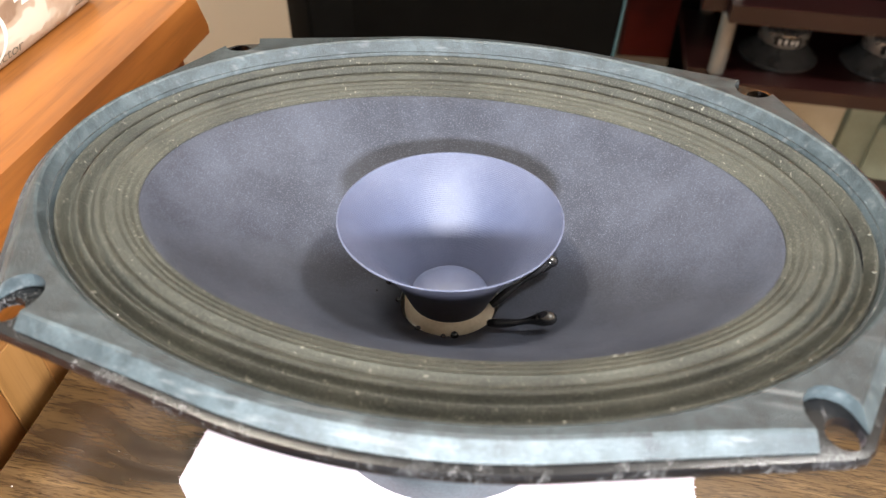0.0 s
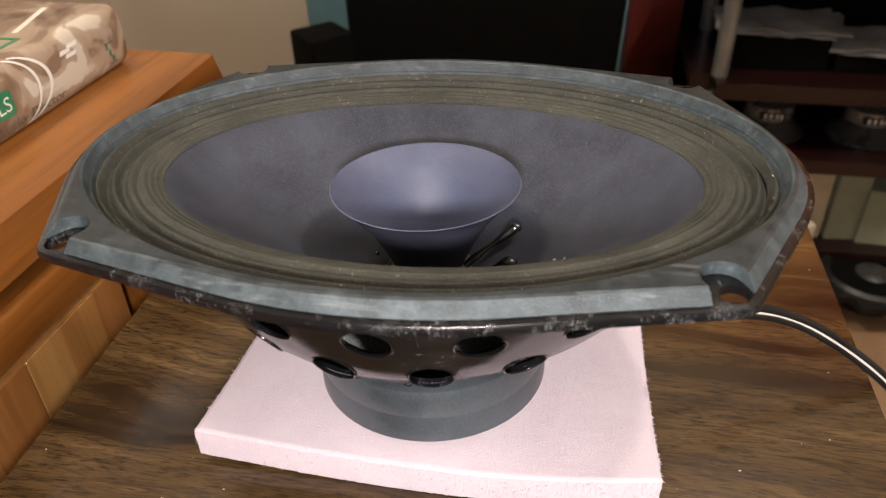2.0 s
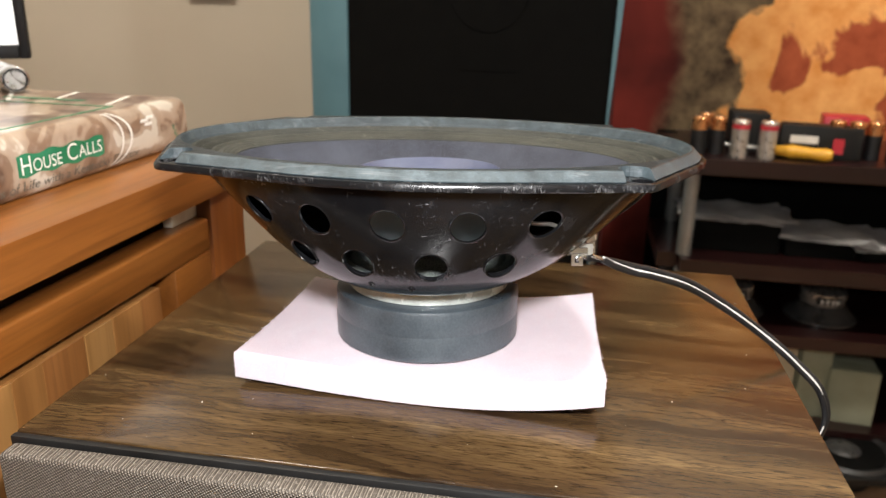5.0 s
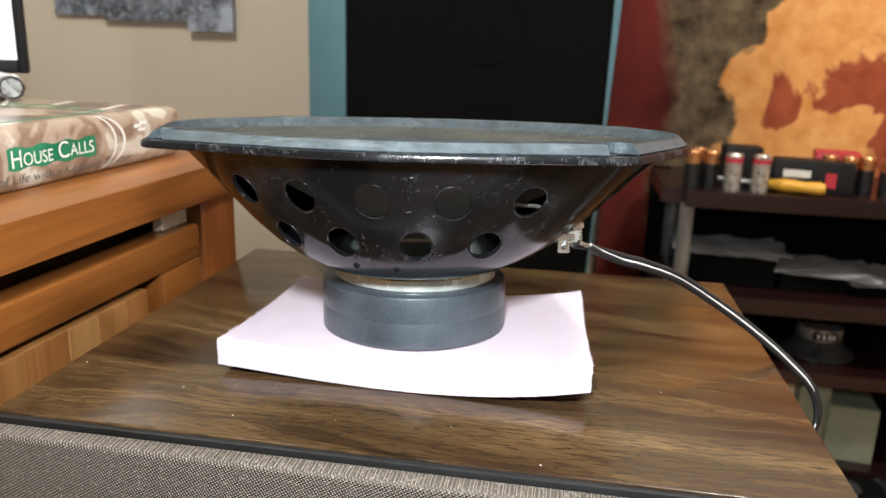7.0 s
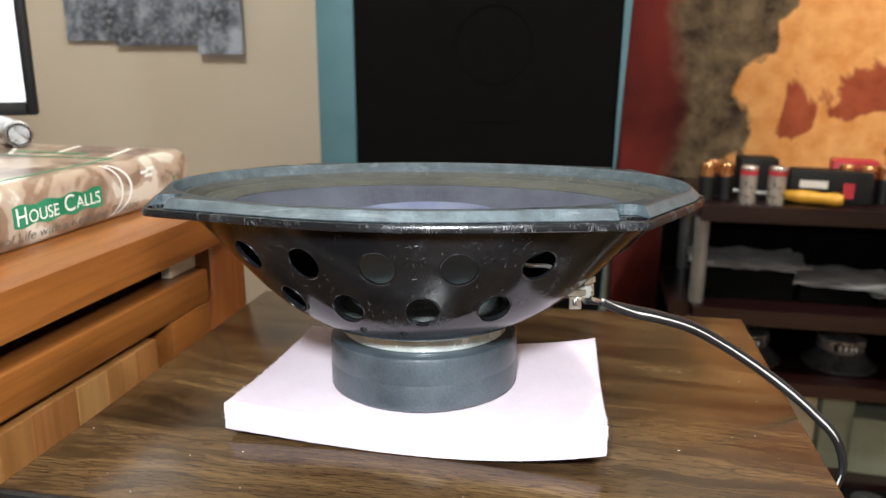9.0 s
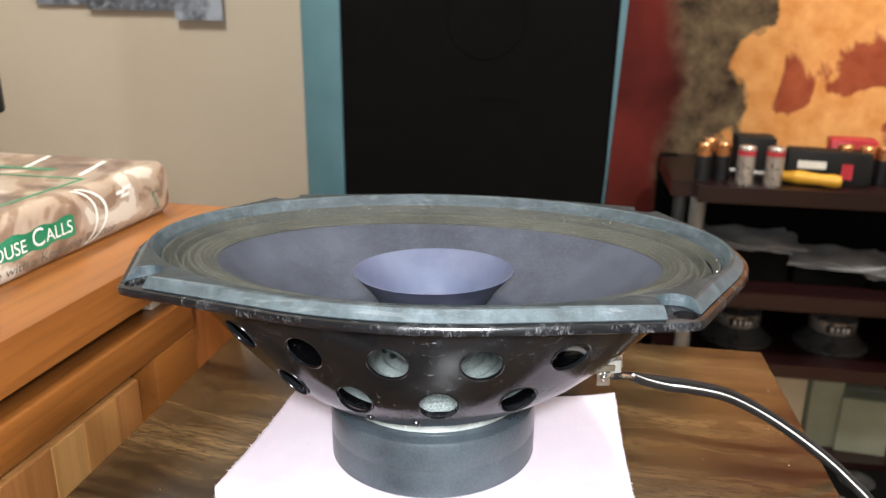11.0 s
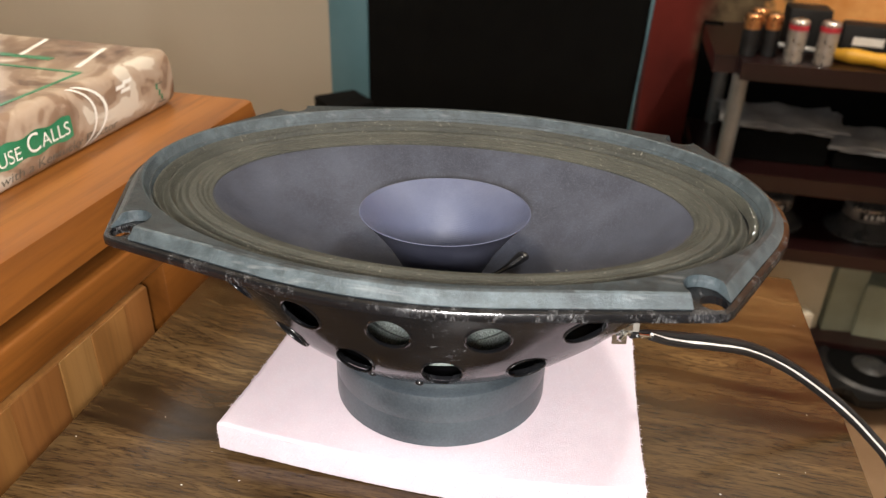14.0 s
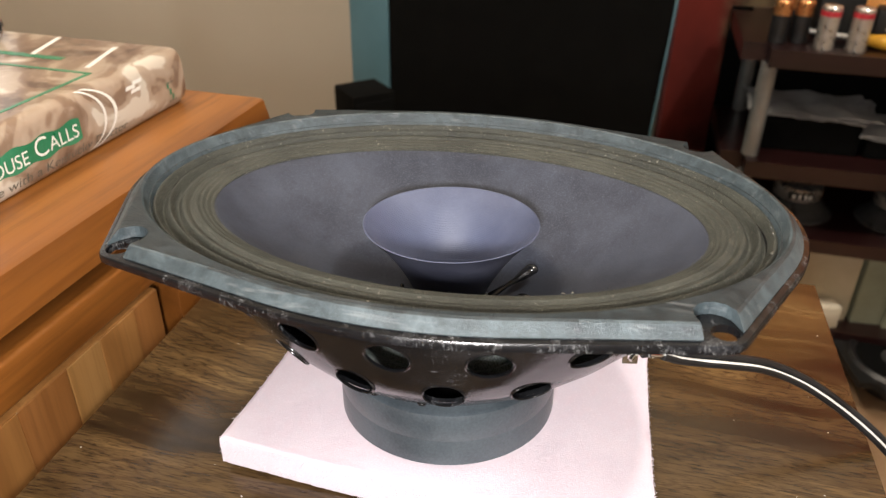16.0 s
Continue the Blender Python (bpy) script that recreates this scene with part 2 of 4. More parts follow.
def tapestry_print():
    """Printed cloth: an orange and rust map over deep red, with a dark brown patch."""
    m = Mat("map_print", 0.85, spec=0.2)
    n1 = m.noise(m.co, 5.2, 5, 0.5, 0.4)
    n2 = m.noise(m.co, 26, 5, 0.6)
    n3 = m.noise(m.co, 3.1, 4, 0.5, 0.3)
    sep = m.t.nodes.new("ShaderNodeSeparateXYZ")
    m.t.links.new(m.co, sep.inputs[0])
    x, z = sep.outputs[0], sep.outputs[2]
    land = m.mix(m.grey(n2, 0.3, 0.7), (0.68, 0.27, 0.065), (0.85, 0.43, 0.15))
    rust = m.mix(m.grey(n2, 0.3, 0.7), (0.26, 0.05, 0.02), (0.42, 0.10, 0.04))
    edge = m.math("ADD", m.math("MULTIPLY", n1, 1.0), m.math("MULTIPLY", m.math("SUBTRACT", x, 0.405), 1.1))
    c = m.mix(m.grey(edge, 0.555, 0.575), land, rust)
    red = m.mix(m.grey(n3, 0.35, 0.65), (0.045, 0.007, 0.006), (0.21, 0.029, 0.020))
    brown = m.mix(m.grey(n2, 0.3, 0.7), (0.035, 0.020, 0.012), (0.22, 0.155, 0.085))
    side = m.math("ADD", x, m.math("MULTIPLY", m.math("SUBTRACT", n1, 0.5), 0.55))
    c = m.mix(m.grey(side, 0.235, 0.25), brown, c)
    side2 = m.math("ADD", x, m.math("MULTIPLY", m.math("SUBTRACT", n3, 0.5), 0.22))
    c = m.mix(m.grey(side2, 0.085, 0.115), red, c)
    m.colour(c)
    m.bump(m.noise(m.co, 900, 2), 0.2, 0.0005)
    return m.m


def winter_print():
    m = Mat("winter_print", 0.6, spec=0.3)
    n1 = m.noise(m.scaled(9, 9, 9), 1.0, 6, 0.7)
    n2 = m.noise(m.scaled(120, 120, 120), 1.0, 5, 0.75)
    c = m.ramp(n1, [(0.38, (0.02, 0.025, 0.035)), (0.5, (0.10, 0.12, 0.16)), (0.62, (0.35, 0.40, 0.50))])
    c = m.mix(m.grey(n2, 0.5, 0.65, 0.0, 0.6), c, (0.45, 0.47, 0.52))
    m.colour(c)
    return m.m


def jacket_print():
    """Sepia photographs printed on a book jacket, with pale streaks."""
    m = Mat("sepia_book_jacket", 0.28, spec=0.5, coat=0.2)
    n1 = m.noise(m.scaled(1, 1, 1, (0.3, 0.2, 0.4)), 24, 3, 0.5, 0.8)
    n2 = m.noise(m.co, 130, 4)
    c = m.ramp(n1, [(0.38, (0.11, 0.065, 0.042)), (0.42, (0.19, 0.120, 0.080)), (0.50, (0.24, 0.160, 0.108)), (0.525, (0.35, 0.262, 0.190)), (0.60, (0.40, 0.315, 0.240)), (0.63, (0.58, 0.525, 0.440))])
    c = m.mix(m.grey(n2, 0.5, 0.8, 0.0, 0.3), c, (0.55, 0.47, 0.38))
    m.colour(c)
    return m.m


def carpet_material():
    m = Mat("tan_carpet", 0.95, spec=0.1)
    n1 = m.noise(m.co, 7, 4)
    n2 = m.noise(m.co, 420, 4, 0.8)
    c = m.mix(m.grey(n1, 0.3, 0.7), (0.30, 0.18, 0.10), (0.40, 0.26, 0.155))
    c = m.mix(m.grey(n2, 0.5, 0.7, 0.0, 0.5), c, (0.5, 0.36, 0.24))
    m.colour(c)
    m.bump(n2, 0.8, 0.004)
    return m.m


def rough_card(name, a, b):
    return simple(name, a, b, 14, 0.8, 0, 0.25, 500, 0.2)


WALNUT = walnut_veneer()
FOAM = foam_material()
# one rubber in two tones: top darkened, sloped faces lightened as if lit
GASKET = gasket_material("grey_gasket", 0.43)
GASKET_LIT_EDGE = gasket_material("lit_gasket_edge", 0.90, 0.60)
STEEL = black_steel()
WORN_STEEL = black_steel("worn_black_enamel", 0.20, 0.032)
CONE = cone_paper()
WHIZ = whizzer_paper()
NAVY = simple("navy_paper", (0.022, 0.024, 0.040), (0.036, 0.039, 0.060), 60, 0.55, 0, 0.3, 1200)
SPIDER = simple("woven_spider_cloth", (0.07, 0.085, 0.08), (0.30, 0.34, 0.32), 1500, 0.8, 0, 0.6, 2600)
SURROUND = surround_cloth()
GRILLE = grille_cloth()
MAGNET = simple("dark_ferrite", (0.026, 0.033, 0.040), (0.068, 0.084, 0.097), 30, 0.33, 0.0, 0.2, 900, 0.6)
ZINC = simple("zinc_plate", (0.44, 0.47, 0.44), (0.66, 0.70, 0.66), 90, 0.24, 0.35, 0.15, 500)
GLUE_YELLOW = simple("yellow_glue", (0.33, 0.27, 0.09), (0.50, 0.43, 0.20), 120, 0.3)
GLUE_CLEAR = simple("clear_glue", (0.06, 0.06, 0.05), (0.14, 0.14, 0.12), 90, 0.06, 0, 0.1, 300, 0.8)
# slate grey raised well above its own tone, for lamp light reaching through the vents
UNDERSIDE = simple("lit_slate_felt", (0.50, 0.56, 0.63), (0.60, 0.66, 0.72), 60, 0.8, 0, 0.3, 1400)
GLUE_BLACK = simple("black_glue", (0.006, 0.006, 0.007), (0.014, 0.014, 0.016), 90, 0.16, 0, 0.1, 300, 0.7)
CREAM = simple("cream_former", (0.50, 0.43, 0.32), (0.66, 0.60, 0.48), 80, 0.45)
TIN = simple("tinned_metal", (0.55, 0.55, 0.53), (0.75, 0.75, 0.73), 200, 0.22, 1.0, 0.2, 900)
FIBRE = simple("grey_fibre_board", (0.16, 0.15, 0.13), (0.25, 0.24, 0.21), 150, 0.6)
BLACK_PVC = simple("black_pvc", (0.006, 0.006, 0.007), (0.013, 0.013, 0.014), 60, 0.42, 0, 0.1, 400)
WHITE_PVC = simple("white_pvc", (0.62, 0.60, 0.57), (0.76, 0.74, 0.71), 60, 0.35)
OAK = stained_wood("orange_brown_wood", (0.115, 0.037, 0.007), (0.208, 0.072, 0.0135), (0.275, 0.104, 0.022), 1)
OAK_UP = stained_wood("orange_brown_wood_upright", (0.115, 0.032, 0.006), (0.185, 0.059, 0.012), (0.235, 0.081, 0.019), 2)
PINE = stained_wood("yellow_stave_wood", (0.19, 0.080, 0.022), (0.29, 0.130, 0.038), (0.38, 0.185, 0.06), 2)
STAVES = [PINE, stained_wood("amber_stave_wood", (0.16, 0.060, 0.016), (0.25, 0.100, 0.028), (0.33, 0.14, 0.045), 2), stained_wood("pale_stave_wood", (0.22, 0.105, 0.03), (0.33, 0.165, 0.052), (0.42, 0.225, 0.08), 2)]
CHERRY = stained_wood("dark_cherry_laminate", (0.007, 0.0022, 0.0022), (0.014, 0.0038, 0.0038), (0.021, 0.0060, 0.0056), 0, 0.34)
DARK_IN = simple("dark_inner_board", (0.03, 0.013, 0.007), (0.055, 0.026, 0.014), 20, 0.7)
WALL = wall_paint("beige_wall", (0.485, 0.435, 0.362), (0.530, 0.480, 0.402))
CEIL = wall_paint("white_ceiling", (0.72, 0.70, 0.66), (0.78, 0.76, 0.72))
CARPET = carpet_material()
TEAL = simple("teal_paint", (0.075, 0.165, 0.205), (0.095, 0.20, 0.245), 12, 0.5)
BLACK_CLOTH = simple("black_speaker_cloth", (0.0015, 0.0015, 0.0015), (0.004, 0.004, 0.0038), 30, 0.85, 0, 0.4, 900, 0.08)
BLACK_MATT = simple("black_matt_plastic", (0.005, 0.005, 0.005), (0.011, 0.011, 0.011), 30, 0.55, 0, 0.2, 900, 0.3)
GREY_TUBE = simple("grey_metal_tube", (0.22, 0.22, 0.215), (0.30, 0.30, 0.29), 30, 0.35, 0.6)
TAPESTRY = tapestry_print()
WINTER = winter_print()
JACKET = jacket_print()
PAGES = simple("book_pages", (0.62, 0.55, 0.42), (0.72, 0.66, 0.54), 200, 0.8)
INK_GREEN = simple("green_ink", (0.014, 0.15, 0.065), (0.035, 0.22, 0.11), 60, 0.35)
INK_PALE = simple("pale_ink", (0.72, 0.70, 0.64), (0.80, 0.78, 0.72), 60, 0.35)
INK_GREY = simple("grey_ink", (0.09, 0.08, 0.06), (0.14, 0.13, 0.10), 60, 0.4)
COPPER = simple("copper_foil", (0.55, 0.24, 0.09), (0.70, 0.34, 0.14), 90, 0.28, 0.85)
SILVER = simple("silver_foil", (0.45, 0.42, 0.38), (0.62, 0.58, 0.54), 90, 0.3, 0.8)
RED_CLOTH = simple("dark_red_cloth", (0.05, 0.008, 0.007), (0.11, 0.018, 0.014), 60, 0.85)
RED_INK = simple("red_ink", (0.38, 0.02, 0.03), (0.5, 0.03, 0.05), 90, 0.4)
YELLOW = simple("yellow_plastic", (0.60, 0.30, 0.02), (0.72, 0.38, 0.03), 90, 0.4)
WHITE = simple("white_plastic", (0.62, 0.61, 0.58), (0.72, 0.71, 0.68), 90, 0.5)
PAPER = simple("grey_white_paper", (0.24, 0.24, 0.245), (0.44, 0.44, 0.44), 25, 0.7)
CARD = rough_card("cream_cardboard", (0.46, 0.40, 0.28), (0.56, 0.50, 0.37))
CARD2 = rough_card("olive_grey_card", (0.26, 0.28, 0.20), (0.34, 0.36, 0.27))
DARK_METAL = simple("dark_grey_metal", (0.045, 0.045, 0.045), (0.09, 0.09, 0.09), 40, 0.3, 0.5)
CHROME = simple("brushed_metal", (0.45, 0.45, 0.45), (0.6, 0.6, 0.6), 200, 0.3, 1.0)
SCREEN = Mat("white_screen", 0.3)
SCREEN.colour((0.75, 0.75, 0.74))
SCREEN.set(SCREEN.b, "Emission Color", (1.0, 0.98, 0.94))
SCREEN.set(SCREEN.b, "Emission Strength", 0.55)
SCREEN = SCREEN.m

# ---- mesh helpers ----
FAR = Matrix.Identity(4)


def thing(name, place, label, category, group="", kind="", turn=0.0):
    ob = new(name)
    ob.empty_display_size = 0.01
    ob.matrix_basis = FAR @ pose(*place, 0, 0, turn)
    return tagged(ob, label, category, group, kind)


def finish(bm, name, material, smooth=True, angle=35.0):
    me = bpy.data.meshes.new(name)
    bmesh.ops.recalc_face_normals(bm, faces=bm.faces)
    for f in bm.faces:
        f.smooth = smooth
    for e in bm.edges:
        if len(e.link_faces) == 2 and e.calc_face_angle(0) > radians(angle):
            e.smooth = False
    bm.to_mesh(me)
    bm.free()
    me.materials.append(material)
    return me


def part(name, bm, material, parent, label="", smooth=True):
    ob = new(name, finish(bm, name, material, smooth))
    ob.parent = parent
    return tagged(ob, label)


def solo(name, bm, material, label, category, place=(0, 0, 0), turn=0.0, kind="", group=""):
    ob = new(name, finish(bm, name, material))
    ob.matrix_basis = FAR @ pose(*place, 0, 0, turn)
    return tagged(ob, label, category, group, kind)


def box(x0, y0, z0, x1, y1, z1, bevel=0.0, seg=2, bm=None):
    b = bmesh.new()
    bmesh.ops.create_cube(b, size=1)
    bmesh.ops.scale(b, vec=(x1 - x0, y1 - y0, z1 - z0), verts=b.verts)
    bmesh.ops.translate(b, vec=((x0 + x1) / 2, (y0 + y1) / 2, (z0 + z1) / 2), verts=b.verts)
    if bevel:
        bmesh.ops.bevel(b, geom=list(b.edges), offset=bevel, segments=seg, affect="EDGES", profile=0.5)
    if bm is None:
        return b
    return join(bm, b)


def join(bm, other):
    me = bpy.data.meshes.new("join")
    other.to_mesh(me)
    other.free()
    bm.from_mesh(me)
    bpy.data.meshes.remove(me)
    return bm


def rings(loops, close_u=True, cap=False, bm=None):
    """Skin a list of loops of points, all of one length."""
    b = bm or bmesh.new()
    rows = [[b.verts.new(p) for p in loop] for loop in loops]
    n = len(rows[0])
    for a, c in zip(rows, rows[1:]):
        for i in range(n if close_u else n - 1):
            j = (i + 1) % n
            b.faces.new((a[i], a[j], c[j], c[i]))
    if cap:
        b.faces.new(rows[0][::-1])
        b.faces.new(rows[-1])
    return b


def ellipse(a, b, z, n=128, cx=0.0, cy=0.0):
    return [(cx + a * math.cos(2 * math.pi * i / n), cy + b * math.sin(2 * math.pi * i / n), z) for i in range(n)]


def lathe(profile, n=64, cap=False, bm=None, cx=0.0, cy=0.0):
    return rings([ellipse(r, r, z, n, cx, cy) for r, z in profile], cap=cap, bm=bm)


def tube(points, radius, n=10, bm=None, cap=True):
    """A round bar along a smooth line through points."""
    pts = [Vector(p) for p in points]
    out = []
    for i in range(len(pts) - 1):
        p0, p1, p2, p3 = pts[max(i - 1, 0)], pts[i], pts[i + 1], pts[min(i + 2, len(pts) - 1)]
        for k in range(8):
            t = k / 8
            out.append(0.5 * ((2 * p1) + (p2 - p0) * t + (2 * p0 - 5 * p1 + 4 * p2 - p3) * t * t + (3 * p1 - p0 - 3 * p2 + p3) * t ** 3))
    out.append(pts[-1])
    loops, side = [], None
    for i, p in enumerate(out):
        d = (out[min(i + 1, len(out) - 1)] - out[max(i - 1, 0)]).normalized()
        side = (Vector((0, 0, 1)) if side is None and abs(d.z) < 0.9 else Vector((0, 1, 0)) if side is None else side)
        side = (side - d * side.dot(d)).normalized()
        up = d.cross(side)
        r = radius(i / (len(out) - 1)) if callable(radius) else radius
        loops.append([p + r * (math.cos(2 * math.pi * k / n) * side + math.sin(2 * math.pi * k / n) * up) for k in range(n)])
    return rings(loops, cap=cap, bm=bm)


def cut(ob, cutter):
    """Take the cutter's solid out of ob's mesh."""
    me = bpy.data.meshes.new("cutter")
    cutter.to_mesh(me)
    cutter.free()
    knife = new("cutter", me)
    knife.matrix_basis = ob.matrix_basis
    knife.parent = ob.parent
    mod = ob.modifiers.new("cut", "BOOLEAN")
    mod.operation, mod.object, mod.solver = "DIFFERENCE", knife, "EXACT"
    mod.use_self = False
    bpy.context.view_layer.update()
    done = bpy.data.meshes.new_from_object(ob.evaluated_get(bpy.context.evaluated_depsgraph_get()))
    ob.modifiers.clear()
    old = ob.data
    ob.data = done
    bpy.data.objects.remove(knife)
    bpy.data.meshes.remove(me)
    bpy.data.meshes.remove(old)
    while len(done.materials) > 1:
        done.materials.pop()
    return ob


def lettering(text, size, depth, material, parent, m, name="lettering", label=""):
    """Solid letters in the built-in font, standing in the x-y plane of m."""
    cu = bpy.data.curves.new("text", "FONT")
    cu.body, cu.size, cu.extrude = text, size, depth
    ob = new("text", cu)
    bpy.context.view_layer.update()
    me = bpy.data.meshes.new_from_object(ob.evaluated_get(bpy.context.evaluated_depsgraph_get()))
    bpy.data.objects.remove(ob)
    me.transform(m)
    bm = bmesh.new()
    bm.from_mesh(me)
    bmesh.ops.remove_doubles(bm, verts=bm.verts, dist=1e-6)
    bm.to_mesh(me)
    bm.free()
    me.materials.clear()
    me.materials.append(material)
    out = new(name, me)
    out.parent = parent
    return tagged(out, label)


# ---- the room ----
FLOOR = -0.683
X0, X1, Y0, Y1, CEILING = -1.95, 1.70, -1.7, 1.545, 1.75
SQUARE = 1.2

solo("floor", box(X0, Y0, FLOOR - 0.05, X1, Y1, FLOOR), CARPET, "tan short-pile carpet on the floor", "floor", turn=SQUARE, kind="structure")
solo("ceiling", box(X0, Y0, CEILING, X1, Y1, CEILING + 0.05), CEIL, "plain off-white painted ceiling", "ceiling", turn=SQUARE, kind="structure")
solo("wall_north", box(X0, Y1, FLOOR, X1, Y1 + 0.1, CEILING), WALL, "beige painted wall behind the loudspeaker", "wall", turn=SQUARE, kind="structure")
solo("wall_south", box(X0, Y0 - 0.1, FLOOR, X1, Y0, CEILING), WALL, "plain beige painted wall", "wall", turn=SQUARE, kind="structure")
solo("wall_west", box(X0 - 0.1, Y0 - 0.1, FLOOR, X0, Y1 + 0.1, CEILING), WALL, "plain beige painted wall", "wall", turn=SQUARE, kind="structure")
solo("wall_east", box(X1, Y0 - 0.1, FLOOR, X1 + 0.1, Y1 + 0.1, CEILING), WALL, "plain beige painted wall", "wall", turn=SQUARE, kind="structure")

# ---- the cabinet that carries the speaker ----


def speaker_cabinet():
    c = thing("speaker_cabinet", (-0.156, 0.0700, FLOOR), "walnut-veneered loudspeaker cabinet with a woven grille cloth", "speaker cabinet", turn=2.2)
    h, w, d = -FLOOR, 0.337, 0.270
    part("top_panel", box(0.0, 0.0, h - 0.016, w, d, h, 0.0012), WALNUT, c, "glossy dark-grained walnut veneer top")
    part("side_panel", box(0.0, 0.0, 0.0, 0.016, d, h - 0.0162, 0.001), WALNUT, c)
    part("side_panel", box(w - 0.016, 0.0, 0.0, w, d, h - 0.0162, 0.001), WALNUT, c)
    part("back_panel", box(0.0162, d - 0.016, 0.0, w - 0.0162, d, h - 0.0162), DARK_IN, c)
    part("baffle", box(0.0162, 0.002, 0.0, w - 0.0162, 0.0135, h - 0.0162), BLACK_MATT, c)
    part("edge_strip", box(0.0, -0.0037, h - 0.010, w, -0.0002, h - 0.0004, 0.0008), BLACK_MATT, c, "black felt strip along the front edge")
    bm = box(0.002, -0.0145, 0.02, w - 0.002, -0.0039, h - 0.0022, 0.0022, 3)
    part("grille", bm, GRILLE, c, "brown-grey woven cloth grille")
    return c


speaker_cabinet()

# ---- foam ----


def foam_lift(u, v):
    """How far the sheet's underside curls off the veneer towards its corners."""
    corner = 0.0035 * (1 - u) + 0.0085 * u
    return corner * min(1.0, (2 * u - 1) ** 2 * (0.45 + 0.55 * (2 * v - 1) ** 2))


def foam_pad():
    nx, ny = 150, 90
    c0, c1, c2, c3 = Vector((-0.0855, 0.1290)), Vector((0.0850, 0.1335)), Vector((0.0765, 0.2370)), Vector((-0.0850, 0.2330))
    b = bmesh.new()
    layers = []
    for k in range(5):
        w = k / 4
        row = []
        for j in range(ny + 1):
            v = j / ny
            for i in range(nx + 1):
                u = i / nx
                p = c0 * (1 - u) * (1 - v) + c1 * u * (1 - v) + c2 * u * v + c3 * (1 - u) * v
                p = p + Vector((0, -0.0012 * math.sin(math.pi * u) * (1 - v)))
                z = 0.0005 + foam_lift(u, v) + (0.0132 + 0.0020 * math.sin(math.pi * u) * math.sin(math.pi * v)) * w
                z -= (z - FOAM_TOP) * w * min(1.0, max(0.0, (0.0580 - math.hypot(p.x - CX, p.y - CY)) / 0.0110))
                n = noise.noise(Vector((p.x * 300, p.y * 300, z * 300)))
                edge = i in (0, nx) or j in (0, ny)
                if edge:
                    q = noise.noise(Vector((p.x * 900, p.y * 900, z * 900)))
                    p = p + Vector((n * 0.0002 + q * 0.00025, q * 0.0003))
                    if w == 1:
                        z -= 0.0007
                elif w == 1:
                    z += n * 0.00006
                row.append(b.verts.new((p.x, p.y, z)))
        layers.append(row)
    s = nx + 1
    for j in range(ny):
        for i in range(nx):
            a = j * s + i
            b.faces.new([layers[4][k] for k in (a, a + 1, a + s + 1, a + s)])
            b.faces.new([layers[0][k] for k in (a, a + s, a + s + 1, a + 1)])
    rim = [i for i in range(s)] + [j * s + nx for j in range(1, ny + 1)] + [ny * s + i for i in range(nx - 1, -1, -1)] + [j * s for j in range(ny - 1, 0, -1)]
    for lo, hi in zip(layers, layers[1:]):
        for a, c in zip(rim, rim[1:] + rim[:1]):
            b.faces.new((lo[a], lo[c], hi[c], hi[a]))
    pad = thing("foam_pad", (0, 0, 0), "pale pink foam sheet lying on the walnut cabinet", "foam pad")
    fuzz = bmesh.new()
    rng = random.Random(3)
    loop = [layers[2][k].co.copy() for k in rim]
    mid = Vector((CX, CY, 0))
    for k in range(7000):
        i = rng.randrange(len(loop))
        a, c = loop[i], loop[(i + 1) % len(loop)]
        p = a.lerp(c, rng.random())
        side = (c - a).normalized()
        out = Vector((side.y, -side.x, 0))
        p.z += 0.0124 * (rng.random() - 0.5)
        p = p - out * 0.0003
        tip = p + out * rng.uniform(0.0006, 0.0016) + side * rng.uniform(-0.0005, 0.0005) + Vector((0, 0, rng.uniform(-0.0004, 0.0005)))
        tip.z = max(tip.z, 0.0002)
        w = rng.uniform(0.00010, 0.00020)
        v = [fuzz.verts.new(q) for q in (p + side * w, p - side * w, p + Vector((0, 0, 1.6 * w)), tip)]
        for f in ((0, 1, 3), (1, 2, 3), (2, 0, 3)):
            fuzz.faces.new([v[j] for j in f])
    part("sheet", b, FOAM, pad)
    edge = part("torn_edge", fuzz, FOAM, pad, "fuzzy torn foam cells along the cut edges")
    tagged(edge, kind="stuff")
    return pad


CX, CY, FOAM_TOP = -0.0052, 0.1865, 0.0150
foam_pad()

# ---- the oval speaker ----
EARS = [(sx * 0.0940, sy * 0.0655) for sx in (-1, 1) for sy in (-1, 1)]


